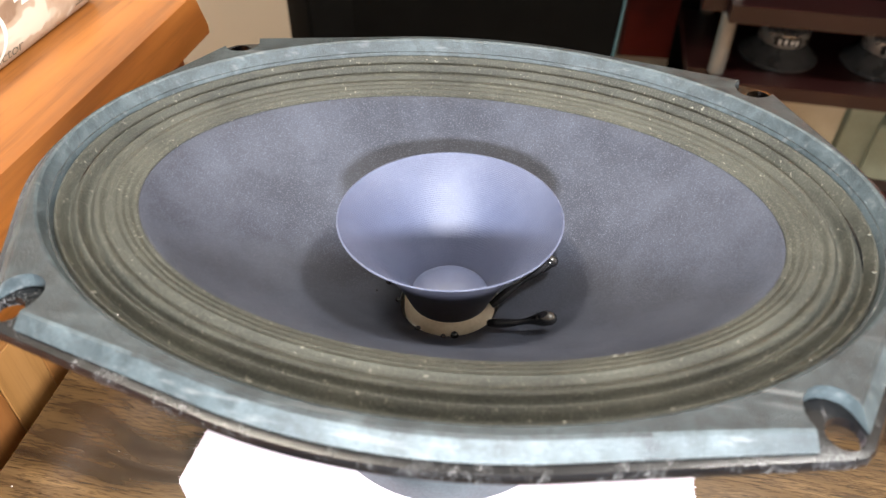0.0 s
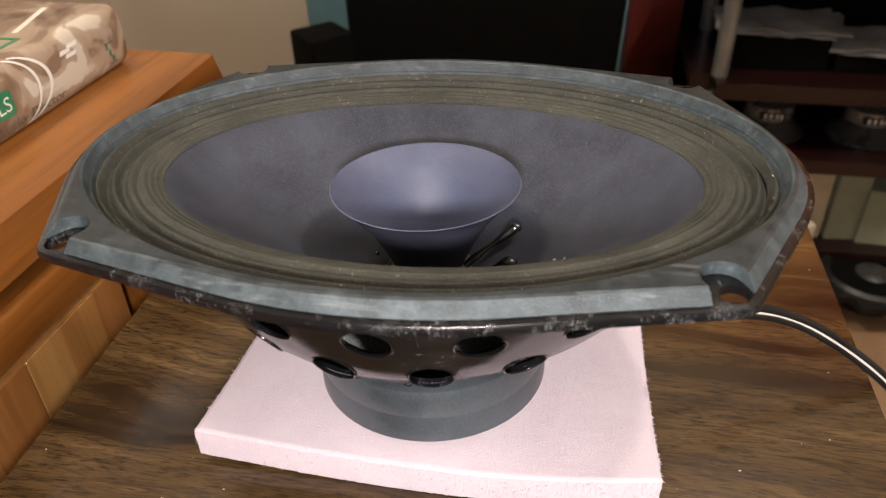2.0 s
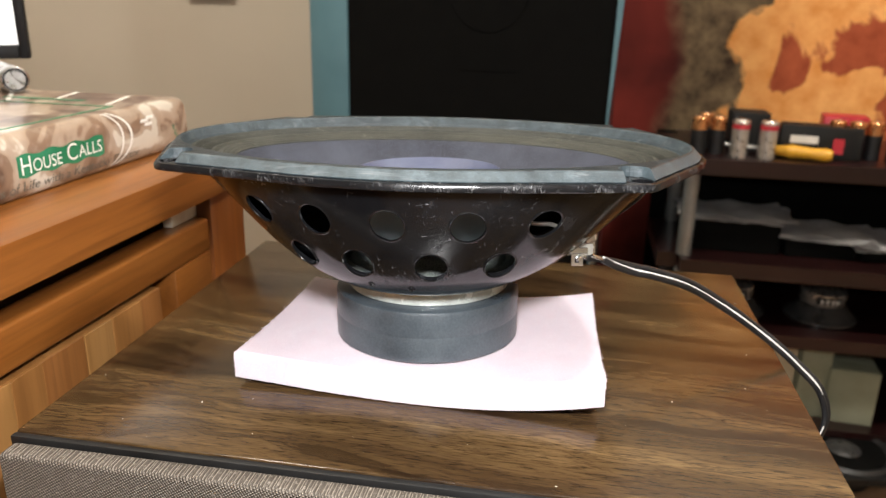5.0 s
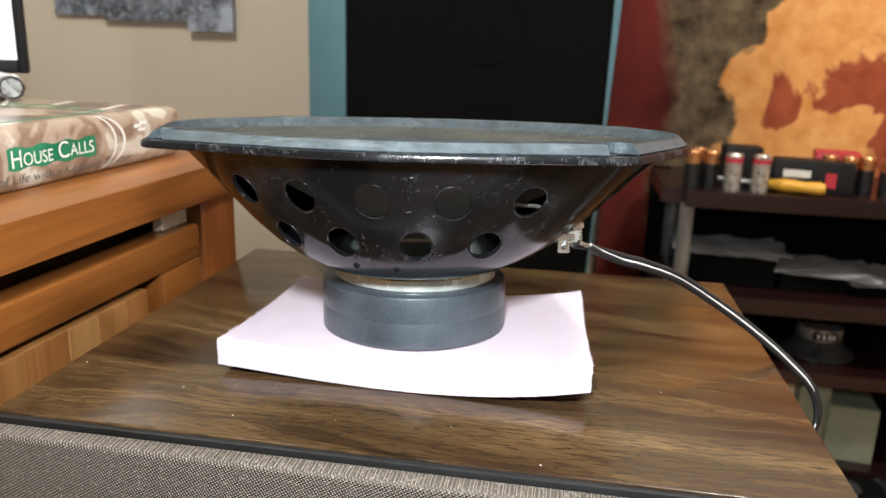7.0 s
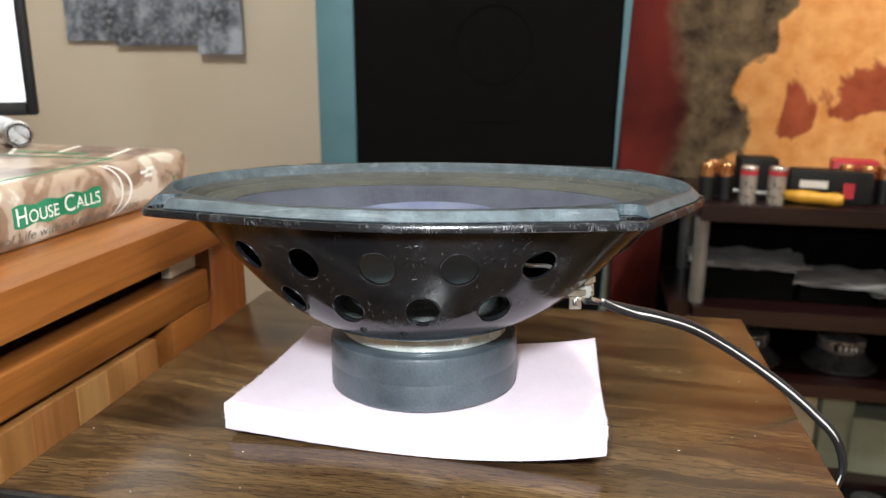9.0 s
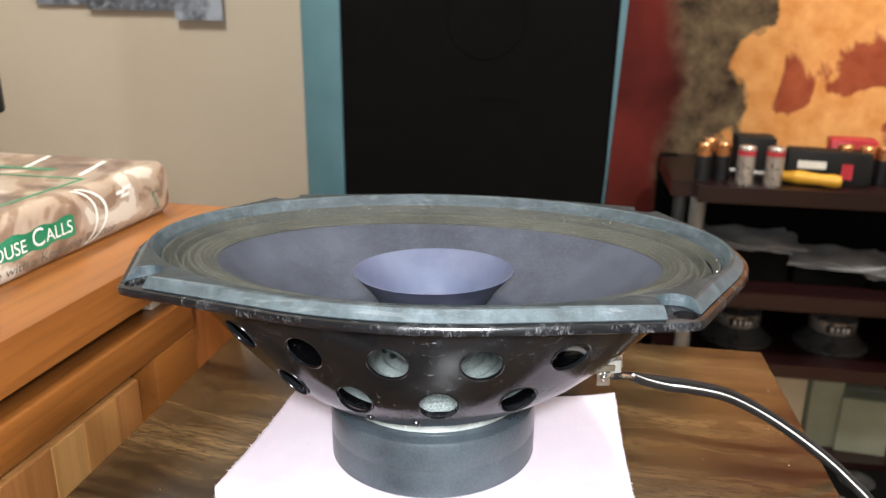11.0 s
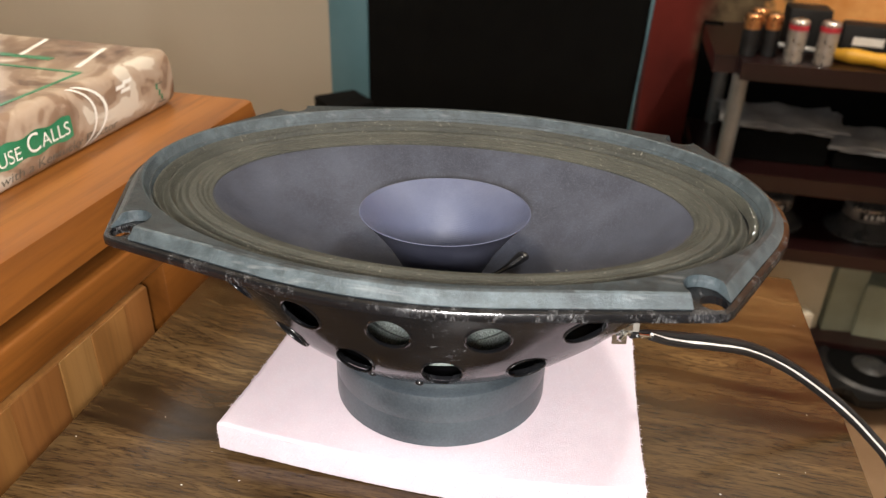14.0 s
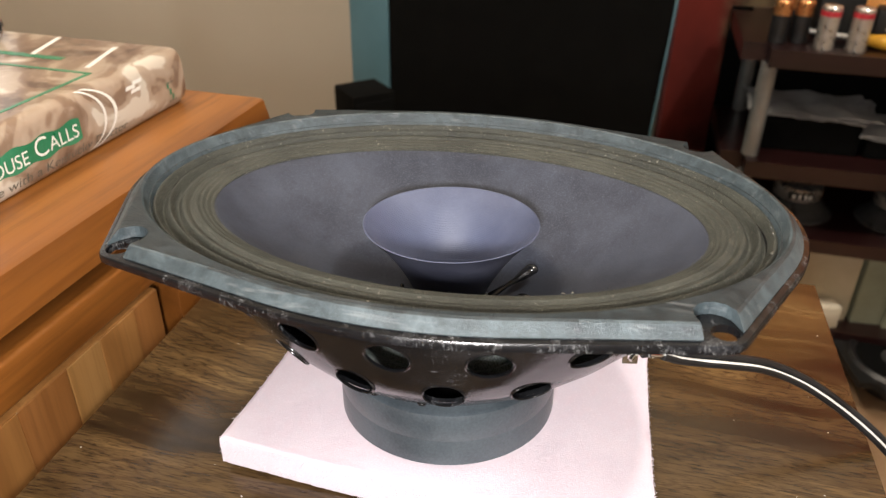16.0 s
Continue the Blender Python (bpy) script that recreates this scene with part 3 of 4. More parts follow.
def outline(grow=0.0, n=240):
    """The flange's rounded oval with four ears, as radius by angle."""
    pts = [((0.1255 + grow) * math.cos(2 * math.pi * i / 360), (0.0895 + grow) * math.sin(2 * math.pi * i / 360)) for i in range(360)]
    for ex, ey in EARS:
        pts += [(ex + (0.0065 + grow) * math.cos(2 * math.pi * i / 40), ey + (0.0065 + grow) * math.sin(2 * math.pi * i / 40)) for i in range(40)]
    pts = sorted(set(pts))
    hull = []
    for seq in (pts, pts[::-1]):
        h = []
        for p in seq:
            while len(h) > 1 and (h[-1][0] - h[-2][0]) * (p[1] - h[-2][1]) - (h[-1][1] - h[-2][1]) * (p[0] - h[-2][0]) <= 0:
                h.pop()
            h.append(p)
        hull += h[:-1]
    out = []
    for k in range(n):
        th = 2 * math.pi * k / n
        d = (math.cos(th), math.sin(th))
        best = 0.1
        for (ax, ay), (bx, by) in zip(hull, hull[1:] + hull[:1]):
            ex, ey = bx - ax, by - ay
            den = d[0] * ey - d[1] * ex
            if abs(den) < 1e-12:
                continue
            r = (ax * ey - ay * ex) / den
            s = (ax * d[1] - ay * d[0]) / den
            if r > 0 and -1e-6 <= s <= 1 + 1e-6:
                best = r
                break
        out.append(best)
    return out


def polar(radii, z, grow=0.0):
    n = len(radii)
    return [((r + grow) * math.cos(2 * math.pi * k / n), (r + grow) * math.sin(2 * math.pi * k / n), z) for k, r in enumerate(radii)]


def radial_ellipse(a, b, n=240):
    out = []
    for k in range(n):
        th = 2 * math.pi * k / n
        out.append(a * b / math.hypot(b * math.cos(th), a * math.sin(th)))
    return out


BOWL = [(0.1021, 0.1168, 0.0815), (0.0965, 0.1100, 0.0797), (0.0900, 0.1025, 0.0772), (0.0830, 0.0955, 0.0750), (0.0740, 0.0865, 0.0722), (0.0660, 0.0780, 0.0694), (0.0590, 0.0695, 0.0650), (0.0535, 0.0610, 0.0600), (0.0500, 0.0540, 0.0556), (0.0474, 0.0490, 0.0512), (0.0462, 0.0455, 0.0478), (0.0456, 0.0370, 0.0370)]


def bowl_at(z):
    for (z1, a1, b1), (z0, a0, b0) in zip(BOWL, BOWL[1:]):
        if z0 <= z <= z1:
            t = (z - z0) / (z1 - z0)
            return a0 + (a1 - a0) * t, b0 + (b1 - b0) * t, (a1 - a0) / (z1 - z0), (b1 - b0) / (z1 - z0)


def vents():
    """Middle, normal and radius of each round vent in the bowl."""
    out = []
    for z, xs, r in ((0.0850, (0.0, 0.0310, -0.0310, 0.0600, -0.0600), 0.0073), (0.0662, (0.0153, -0.0153, 0.0425, -0.0425), 0.0070)):
        a, b, da, db = bowl_at(z)
        for x in xs:
            for s in (-1, 1):
                y = s * b * math.sqrt(1 - (x / a) ** 2)
                g = Vector((2 * x / a ** 2, 2 * y / b ** 2, -2 * x * x / a ** 3 * da - 2 * y * y / b ** 3 * db))
                out.append((Vector((x, y, z)), g.normalized(), r))
        if z > 0.08:
            for s in (-1, 1):
                for yy in (-0.0105, 0.0105):
                    x = s * a * math.sqrt(1 - (yy / b) ** 2)
                    g = Vector((2 * x / a ** 2, 2 * yy / b ** 2, -2 * x * x / a ** 3 * da - 2 * yy * yy / b ** 3 * db))
                    out.append((Vector((x, yy, z)), g.normalized(), r))
        else:
            for s in (-1, 1):
                g = Vector((2 / a, 0, -2 / a * da))
                out.append((Vector((s * a, 0, z)), Vector((s * g.x, 0, g.z)).normalized(), r))
    return out


def rod(p, d, r, length, n=40, back=0.5):
    b = bmesh.new()
    q = Vector((0, 0, 1)).rotation_difference(d).to_matrix().to_4x4()
    bmesh.ops.create_cone(b, cap_ends=True, segments=n, radius1=r, radius2=r, depth=length)
    bmesh.ops.transform(b, matrix=Matrix.Translation(p) @ q, verts=b.verts)
    return b


def ring_bead(p, d, r, thick, n=36, bm=None):
    q = Vector((0, 0, 1)).rotation_difference(d).to_matrix().to_4x4()
    m = Matrix.Translation(p) @ q
    loops = []
    for i in range(n):
        t = 2 * math.pi * i / n
        loops.append([m @ Vector(((r + thick * math.cos(s)) * math.cos(t), (r + thick * math.cos(s)) * math.sin(t), thick * 1.4 * math.sin(s))) for s in [2 * math.pi * k / 8 for k in range(8)]])
    loops.append(loops[0])
    b = rings(loops)
    bmesh.ops.remove_doubles(b, verts=b.verts, dist=1e-7)
    return join(bm, b) if bm else b


def oval_speaker():
    s = thing("oval_speaker", (CX, CY, 0.0), "used black oval car loudspeaker with grey gasket and blue whizzer cone", "loudspeaker", turn=0.6)
    s.matrix_basis = pose(CX, CY, -0.0006, -2.37, -1.0, 1.2)
    # basket with its vents
    outer = [ellipse(a, b, z) for z, a, b in BOWL]
    inner = [ellipse(a - 0.0011, b - 0.0011, z + 0.0009) for z, a, b in BOWL][::-1]
    bm = rings(outer + inner + [outer[0]])
    bmesh.ops.remove_doubles(bm, verts=bm.verts, dist=1e-6)
    basket = part("basket", bm, STEEL, s, "black enamelled steel basket with round vents, chipped")
    knives = bmesh.new()
    for p, d, r in vents():
        join(knives, rod(p, d, r, 0.014))
    cut(basket, knives)
    for p, d, r in vents():
        part("vent_rim", ring_bead(p - d * 0.0005, d, r, 0.0005), STEEL, basket)
    for x, z in ((-0.0125, 0.0545), (0.005, 0.0535)):
        a, b, da, db = bowl_at(z)
        y = -b * math.sqrt(1 - (x / a) ** 2)
        part("rivet", ring_bead(Vector((x, y, z)), Vector((0, -0.75, -0.66)), 0.0011, 0.0005, 16), STEEL, basket)
    # flange
    radii = outline()
    inn, low = radial_ellipse(0.1208, 0.0832), radial_ellipse(0.1166, 0.0790)
    loops = [polar(low, 0.1020), polar(radii, 0.1026, -0.0035), polar(radii, 0.1021, -0.0022), polar(radii, 0.1017, -0.0002), polar(radii, 0.1021, 0.0006), polar(radii, 0.1038, 0.0007), polar(radii, 0.1047, 0.0002), polar(radii, 0.1050, -0.0012), polar(inn, 0.1050), polar(low, 0.1020)]
    bm = rings(loops)
    bmesh.ops.remove_doubles(bm, verts=bm.verts, dist=1e-6)
    flange = part("flange", bm, WORN_STEEL, s, "black pressed-steel flange with chipped paint")
    holes = bmesh.new()
    for ex, ey in EARS:
        join(holes, rod(Vector((ex * 1.005, ey * 1.015, 0.1030)), Vector((0, 0, 1)), 0.0039, 0.012, 24))
    cut(flange, holes)
    # gasket with an open slot at each ear
    gi = radial_ellipse(0.1160, 0.0785)
    z0, z1 = 0.1051, 0.1091
    loops = [polar(gi, z0 - 0.0036), polar(gi, z1 - 0.0005, 0.0030), polar(gi, z1, 0.0037), polar(radii, z1, -0.0056), polar(radii, z1 - 0.0004, -0.0047), polar(radii, z0 + 0.0004, -0.0016), polar(radii, z0, -0.0018), polar(gi, z0, 0.0010), polar(gi, z0 - 0.0036)]
    bm = rings(loops)
    bmesh.ops.remove_doubles(bm, verts=bm.verts, dist=1e-6)
    gasket = part("gasket", bm, GASKET, s, "scuffed blue-grey rubber gasket with slotted corners")
    slots = bmesh.new()
    for ex, ey in EARS:
        sx, sy = math.copysign(1, ex), math.copysign(1, ey)
        d = Vector((sx * 0.45, sy * 0.89, 0)).normalized()
        h = Vector((ex * 0.975, ey * 0.985, 0))
        n = Vector((-d.y, d.x, 0))
        w = 0.0062
        loop = [h + w * (math.cos(a) * n - math.sin(a) * d) for a in [math.pi * k / 12 for k in range(13)]]
        loop += [h - w * n + 0.05 * d, h + w * n + 0.05 * d]
        join(slots, rings([[(p.x, p.y, z) for p in loop] for z in (0.1046, 0.116)], cap=True))
    cut(gasket, slots)
    drill = bmesh.new()
    for ex, ey in EARS:
        join(drill, rod(Vector((ex * 1.005, ey * 1.015, 0.1050)), Vector((0, 0, 1)), 0.0037, 0.012, 24))
    cut(gasket, drill)
    # faces off the level take the paler copy, lamp light put into the colour
    gasket.data.materials.append(GASKET_LIT_EDGE)
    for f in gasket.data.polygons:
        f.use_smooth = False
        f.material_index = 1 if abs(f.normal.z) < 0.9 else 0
    # surround with three rolls
    rows, m = [], 72
    for k in range(m + 1):
        t = k / m
        a, b = 0.1180 + (0.0945 - 0.1180) * t, 0.0805 + (0.0578 - 0.0805) * t
        fade = min(1.0, max(0.0, (0.78 - t) / 0.36))
        z = 0.1030 - 0.0036 * t + 0.0015 * math.sin(t * math.pi * 9.4 + 4.6) * fade + 0.0012 * math.sin(math.pi * min(1.0, max(0.0, (t - 0.5) / 0.48))) + 0.00012 * math.sin(t * math.pi * 25.0)
        rows.append(ellipse(a, b, z, 160))
    back = [[(x, y, z - 0.0008) for x, y, z in r] for r in rows[::-1]]
    bm = rings(rows + back + [rows[0]])
    bmesh.ops.remove_doubles(bm, verts=bm.verts, dist=1e-6)
    part("surround", bm, SURROUND, s, "pleated olive-brown doped cloth surround")
    rng = random.Random(5)
    bm = bmesh.new()
    for k in range(150):
        a = rng.random() * 2 * math.pi
        f = rng.choice((1.0, 1.0, 0.825))
        e = bmesh.new()
        bmesh.ops.create_icosphere(e, subdivisions=1, radius=0.00014 + 0.00034 * rng.random() ** 3)
        bmesh.ops.scale(e, vec=(1.0 + rng.random(), 1.0, 0.6), verts=e.verts)
        bmesh.ops.translate(e, vec=(f * 0.1150 * math.cos(a), (0.0776 if f == 1.0 else 0.0720) * f * math.sin(a), 0.1040 if f == 1.0 else 0.1008), verts=e.verts)
        join(bm, e)
    beads = part("seam_glue", bm, GLUE_CLEAR, s, "tiny shiny glue beads along the seams")
    tagged(beads, kind="stuff")
    # cone
    rows = []
    edge = [(1.012, 0.0002), (1.0, 0.0004), (0.985, 0.0)]
    for f, dz in edge:
        rows.append(ellipse(0.0948 * f, 0.0580 * f, 0.0988 + dz, 160))
    for k in range(1, 21):
        t = k / 20
        a, b = 0.0933 + (0.0165 - 0.0933) * t, 0.0570 + (0.0165 - 0.0570) * t
        rows.append(ellipse(a, b, 0.0988 - 0.0396 * t ** 0.88, 160))
    part("cone", rings(rows), CONE, s, "dark grey pressed-paper cone")
    part("cone_underside", rings([[(x, y, z - 0.0009) for x, y, z in r] for r in rows]), UNDERSIDE, s, "felt underside of the cone, slate grey lightened as if lit through the vents")
    rows = []
    for k in range(29):
        t = k / 28
        rows.append(ellipse(0.0165 + 0.0285 * t, 0.0165 + 0.0285 * t, 0.0560 - 0.0045 * t + 0.0011 * math.sin(t * 30), 96))
    part("spider", rings(rows), SPIDER, s, "corrugated grey woven spider")
    # whizzer cone and neck
    prof = []
    for k in range(25):
        t = k / 24
        prof.append((0.0120 + 0.0222 * (0.62 * t + 0.38 * t ** 2.6), 0.0615 + 0.0348 * t))
    whiz = part("whizzer_cone", lathe(prof + [(prof[-1][0] + 0.0005, prof[-1][1] - 0.0001)], 96), WHIZ, s, "flared blue-grey paper whizzer cone")
    part("whizzer_back", lathe([(r + 0.0005, z - 0.0003) for r, z in prof], 96), NAVY, whiz, "dark navy outer face")
    bm = lathe([(0.0128, 0.0560), (0.0152, 0.0562), (0.0150, 0.0600), (0.0138, 0.0618), (0.0122, 0.0620)], 64)
    part("voice_coil_former", bm, CREAM, s, "cream-coloured neck ring")
    part("dust_cap", lathe([(0.0001, 0.0672), (0.004, 0.0669), (0.008, 0.0660), (0.0112, 0.0645), (0.0128, 0.0630)], 48), WHIZ, s)
    # glued lead wires
    for pts in (((0.0145, -0.004, 0.0628), (0.020, 0.001, 0.0660), (0.0265, 0.0065, 0.0692), (0.0315, 0.0105, 0.0722)),
                ((0.0150, -0.012, 0.0628), (0.022, -0.016, 0.0680), (0.029, -0.0185, 0.0730), (0.033, -0.020, 0.0760))):
        lead = part("lead_glue", tube(pts, lambda t: 0.0011 + 0.0010 * t * t + 0.0004 * math.sin(9 * t)), GLUE_BLACK, s, "shiny black glue over a lead wire")
        bm = bmesh.new()
        bmesh.ops.create_icosphere(bm, subdivisions=3, radius=0.0025)
        bmesh.ops.scale(bm, vec=(1.15, 1, 0.8), verts=bm.verts)
        bmesh.ops.translate(bm, vec=pts[-1], verts=bm.verts)
        part("solder_blob", bm, GLUE_BLACK, lead)
    for k in range(9):
        a = math.radians(175 + 14 * k + 6 * math.sin(k * 3.1))
        r = 0.0215 + 0.004 * math.sin(k * 2.3)
        t = (0.0921 - r) / (0.0921 - 0.0165)
        bm = bmesh.new()
        bmesh.ops.create_icosphere(bm, subdivisions=2, radius=0.0010 + 0.0004 * math.sin(k * 5))
        bmesh.ops.translate(bm, vec=(r * math.cos(a), r * math.sin(a), 0.0615 + 0.001 * math.sin(k)), verts=bm.verts)
        part("glue_drop", bm, GLUE_BLACK, s)
    # plate and magnet
    part("top_plate", lathe([(0.030, 0.0385), (0.0396, 0.0385), (0.0401, 0.0390), (0.0401, 0.0436), (0.0396, 0.0441), (0.0300, 0.0450)], 96, cap=True), ZINC, s, "zinc-plated steel pole plate")
    pts = [((0.0396 + 0.0009 * math.sin(7 * a)) * math.cos(a), (0.0396 + 0.0009 * math.sin(7 * a)) * math.sin(a), 0.0441 + 0.0005 * math.sin(5 * a)) for a in [2 * math.pi * k / 40 for k in range(41)]]
    part("glue_bead", tube(pts, lambda t: 0.0008 + 0.0004 * math.sin(31 * t)), GLUE_YELLOW, s, "uneven yellow glue bead")
    r = 0.0458
    prof = [(0.02, 0.0384), (r - 0.0016, 0.0384), (r - 0.0004, 0.0378), (r, 0.0366), (r, 0.0268), (r - 0.0001, 0.0265), (r - 0.0001, 0.0259), (r, 0.0256), (r, 0.0150), (r - 0.0012, 0.0139), (0.02, 0.0139)]
    magnet = part("magnet", lathe(prof, 96, cap=True), MAGNET, s, "dark grey ferrite ring magnet")
    # terminal strip with two solder tabs, and the braided lead inside the basket
    plate = box(-0.0068, -0.0005, -0.0022, 0.0068, 0.0007, 0.0030, 0.0003)
    bmesh.ops.transform(plate, matrix=Matrix.Translation((0.0742, -0.0215, 0.0640)) @ Euler((radians(-6), 0, radians(14))).to_matrix().to_4x4(), verts=plate.verts)
    term = part("terminal_strip", plate, FIBRE, s, "grey fibre terminal strip")
    foot = box(-0.0100, -0.0006, 0.0000, -0.0020, 0.0006, 0.0060, 0.0003)
    bmesh.ops.transform(foot, matrix=Matrix.Translation((0.0742, -0.0208, 0.0640)) @ Euler((0, radians(28), radians(14))).to_matrix().to_4x4(), verts=foot.verts)
    part("bracket", foot, TIN, term, "tinned bracket")
    for x, y, z, turn in ((0.0738, -0.0228, 0.0618, 12), (0.0800, -0.0150, 0.0655, 60)):
        at = Matrix.Translation((x, y, z)) @ Euler((radians(-6), 0, radians(turn))).to_matrix().to_4x4()
        tab = bmesh.new()
        box(-0.0028, -0.0004, -0.0045, 0.0028, 0.0004, 0.0010, 0.0002, 1, bm=tab)
        box(-0.0048, -0.0004, 0.0011, 0.0048, 0.0004, 0.0038, 0.0002, 1, bm=tab)
        bmesh.ops.transform(tab, matrix=at, verts=tab.verts)
        tabob = part("solder_tab", tab, TIN, term, "tinned solder tab with a square hole")
        hole = box(-0.0010, -0.004, -0.0030, 0.0010, 0.004, -0.0010)
        bmesh.ops.transform(hole, matrix=at, verts=hole.verts)
        cut(tabob, hole)
    part("braided_lead", tube([(0.0700, -0.0330, 0.0700), (0.0640, -0.0440, 0.0800), (0.0540, -0.0480, 0.0815), (0.0420, -0.0470, 0.0850)], 0.0009), SILVER, s, "pale braided lead inside the basket")
    for ob in s.children_recursive:
        oval = ob.name.split(".")[0] in ("basket", "vent_rim", "rivet", "flange", "gasket", "surround", "seam_glue", "cone", "cone_underside")
        for v in ob.data.vertices:
            if oval:
                widen = min(1.0, max(0.0, (v.co.z - 0.046) / 0.045))
                v.co.x *= 1 + 0.017 * widen
                v.co.y *= 1 + 0.0865 * widen
            if ob is magnet:
                v.co.y -= 0.0022
            elif ob is whiz or ob.parent is whiz:
                v.co.z -= 0.0020
            v.co.z *= 1.032
    return s


oval_speaker()


def speaker_cable():
    c = thing("speaker_cable", (0, 0, 0), "black and white twin speaker cable draped over the cabinet edge", "cable")
    line = [(0.0868, 0.1785, 0.0591), (0.0955, 0.1856, 0.0544), (0.1045, 0.1909, 0.0514), (0.1225, 0.2036, 0.0430), (0.1410, 0.2150, 0.0305), (0.1569, 0.2187, 0.0198), (0.1727, 0.2190, 0.0085), (0.1843, 0.2171, -0.0009), (0.1951, 0.2147, -0.0115), (0.1997, 0.2120, -0.0255), (0.1958, 0.2078, -0.0395), (0.1900, 0.2020, -0.0600), (0.1880, 0.1980, -0.1000), (0.1890, 0.1930, -0.3000), (0.1950, 0.2020, -0.5000), (0.2400, 0.2420, FLOOR + 0.010), (0.3100, 0.4000, FLOOR + 0.003)]
    part("black_core", tube([(0.0720, 0.170, 0.0640), (0.0800, 0.1760, 0.0620)] + [(x + 0.0010, y + 0.0020, z + 0.0014 * max(0.0, min(1.0, (0.16 - x) / 0.05))) for x, y, z in line[1:]], 0.0016), BLACK_PVC, c)
    part("striped_core", tube([(0.0795, 0.1722, 0.0632)] + [(x - 0.0006, y - 0.0010, z - 0.0004) for x, y, z in line], 0.0017), BLACK_PVC, c)
    part("white_stripe", tube([(0.0797, 0.1718, 0.0644)] + [(x - 0.0006, y - 0.0016, z + 0.0010) for x, y, z in line], 0.00065), WHITE_PVC, c, "white stripe along one core")
    part("bare_end", tube([(0.0745, 0.1665, 0.0665), (0.0772, 0.1688, 0.0650), (0.0797, 0.1722, 0.0632)], 0.0009), TIN, c, "bare twisted copper strands, tinned")
    part("bare_end", tube([(0.0680, 0.1650, 0.0640), (0.0700, 0.1680, 0.0655), (0.0722, 0.1702, 0.0640)], 0.0009), TIN, c)
    return c


speaker_cable()



def dust():
    rng = random.Random(11)
    b = bmesh.new()
    for k in range(46):
        x, y = rng.uniform(-0.150, 0.165), rng.uniform(0.075, 0.300)
        if -0.09 < x < 0.09 and 0.122 < y < 0.24:
            continue
        e = bmesh.new()
        bmesh.ops.create_icosphere(e, subdivisions=1, radius=0.00009 + 0.00014 * rng.random() ** 2)
        bmesh.ops.scale(e, vec=(1 + 1.5 * rng.random(), 1, 0.6), verts=e.verts)
        bmesh.ops.translate(e, vec=(x, y, 0.0001), verts=e.verts)
        join(b, e)
    return solo("dust", b, WHITE, "pale specks of dust on the walnut veneer", "dust", kind="stuff")


dust()

# ---- the wooden desk ----
DX, DT = -0.192, 0.0635


def desk():
    d = thing("wooden_desk", (0, 0, FLOOR), "orange-brown varnished wooden desk with drawers beside the cabinet", "desk")
    g = -FLOOR
    b = bmesh.new()
    y0, y1 = -0.45, 0.385
    loops = []
    for y in (y0, y1):
        loops.append([(-0.80, y, g + DT), (DX - 0.004, y, g + DT), (DX - 0.001, y, g + DT - 0.001), (DX + 0.004, y, g + DT - 0.018), (DX + 0.004, y, g + DT - 0.0232), (DX + 0.001, y, g + DT - 0.0245), (-0.80, y, g + DT - 0.0245)])
    rings(loops, cap=True, bm=b)
    part("top_board", b, OAK, d, "varnished desk top with a sloped edge")
    part("stile", box(DX - 0.03, 0.312, 0.0, DX - 0.002, 0.362, g + DT - 0.0247, 0.001), OAK_UP, d, "upright corner post")
    part("stile", box(DX - 0.03, -0.44, 0.0, DX - 0.002, -0.40, g + DT - 0.0247, 0.001), OAK_UP, d)
    part("end_panel", box(-0.79, 0.346, 0.0, DX - 0.0302, 0.362, g + DT - 0.0247), OAK_UP, d)
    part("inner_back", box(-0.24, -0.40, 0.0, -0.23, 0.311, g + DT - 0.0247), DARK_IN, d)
    dr = part("drawer_front", box(DX - 0.022, -0.398, g - 0.0005, DX - 0.003, 0.310, g + 0.0235, 0.0022, 3), OAK, d, "drawer front with a rounded top edge")
    part("drawer_end", box(DX - 0.022, 0.262, g - 0.13, DX - 0.0032, 0.310, g - 0.0007, 0.0015, 2), OAK, dr)
    # dark board added inside the gap to stand in for its shade
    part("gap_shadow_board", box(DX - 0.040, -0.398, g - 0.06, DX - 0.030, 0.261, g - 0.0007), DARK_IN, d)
    part("drawer_side", box(DX - 0.020, 0.279, g + 0.0237, DX - 0.013, 0.3112, g + 0.0345, 0.0004, 1), CREAM, d, "pale unvarnished end of a drawer side")
    low = part("drawer_pull", box(DX - 0.029, -0.398, g - 0.09, DX - 0.007, 0.248, g - 0.0062, 0.002, 2), PINE, d, "lower pull rail of yellowish staves")
    y, k = -0.398, 0
    while y < 0.231:
        w = 0.022 + 0.012 * (0.5 + 0.5 * math.sin(k * 2.7))
        part("stave", box(DX - 0.0068, y, g - 0.088, DX - 0.0058 + 0.0003 * math.sin(k * 1.9), min(y + w, 0.247), g - 0.0068, 0.0003, 1), STAVES[k % 3], low)
        y += w + 0.0003
        k += 1
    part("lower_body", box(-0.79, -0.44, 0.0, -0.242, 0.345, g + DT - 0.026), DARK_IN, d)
    return d


desk()

# ---- the book ----


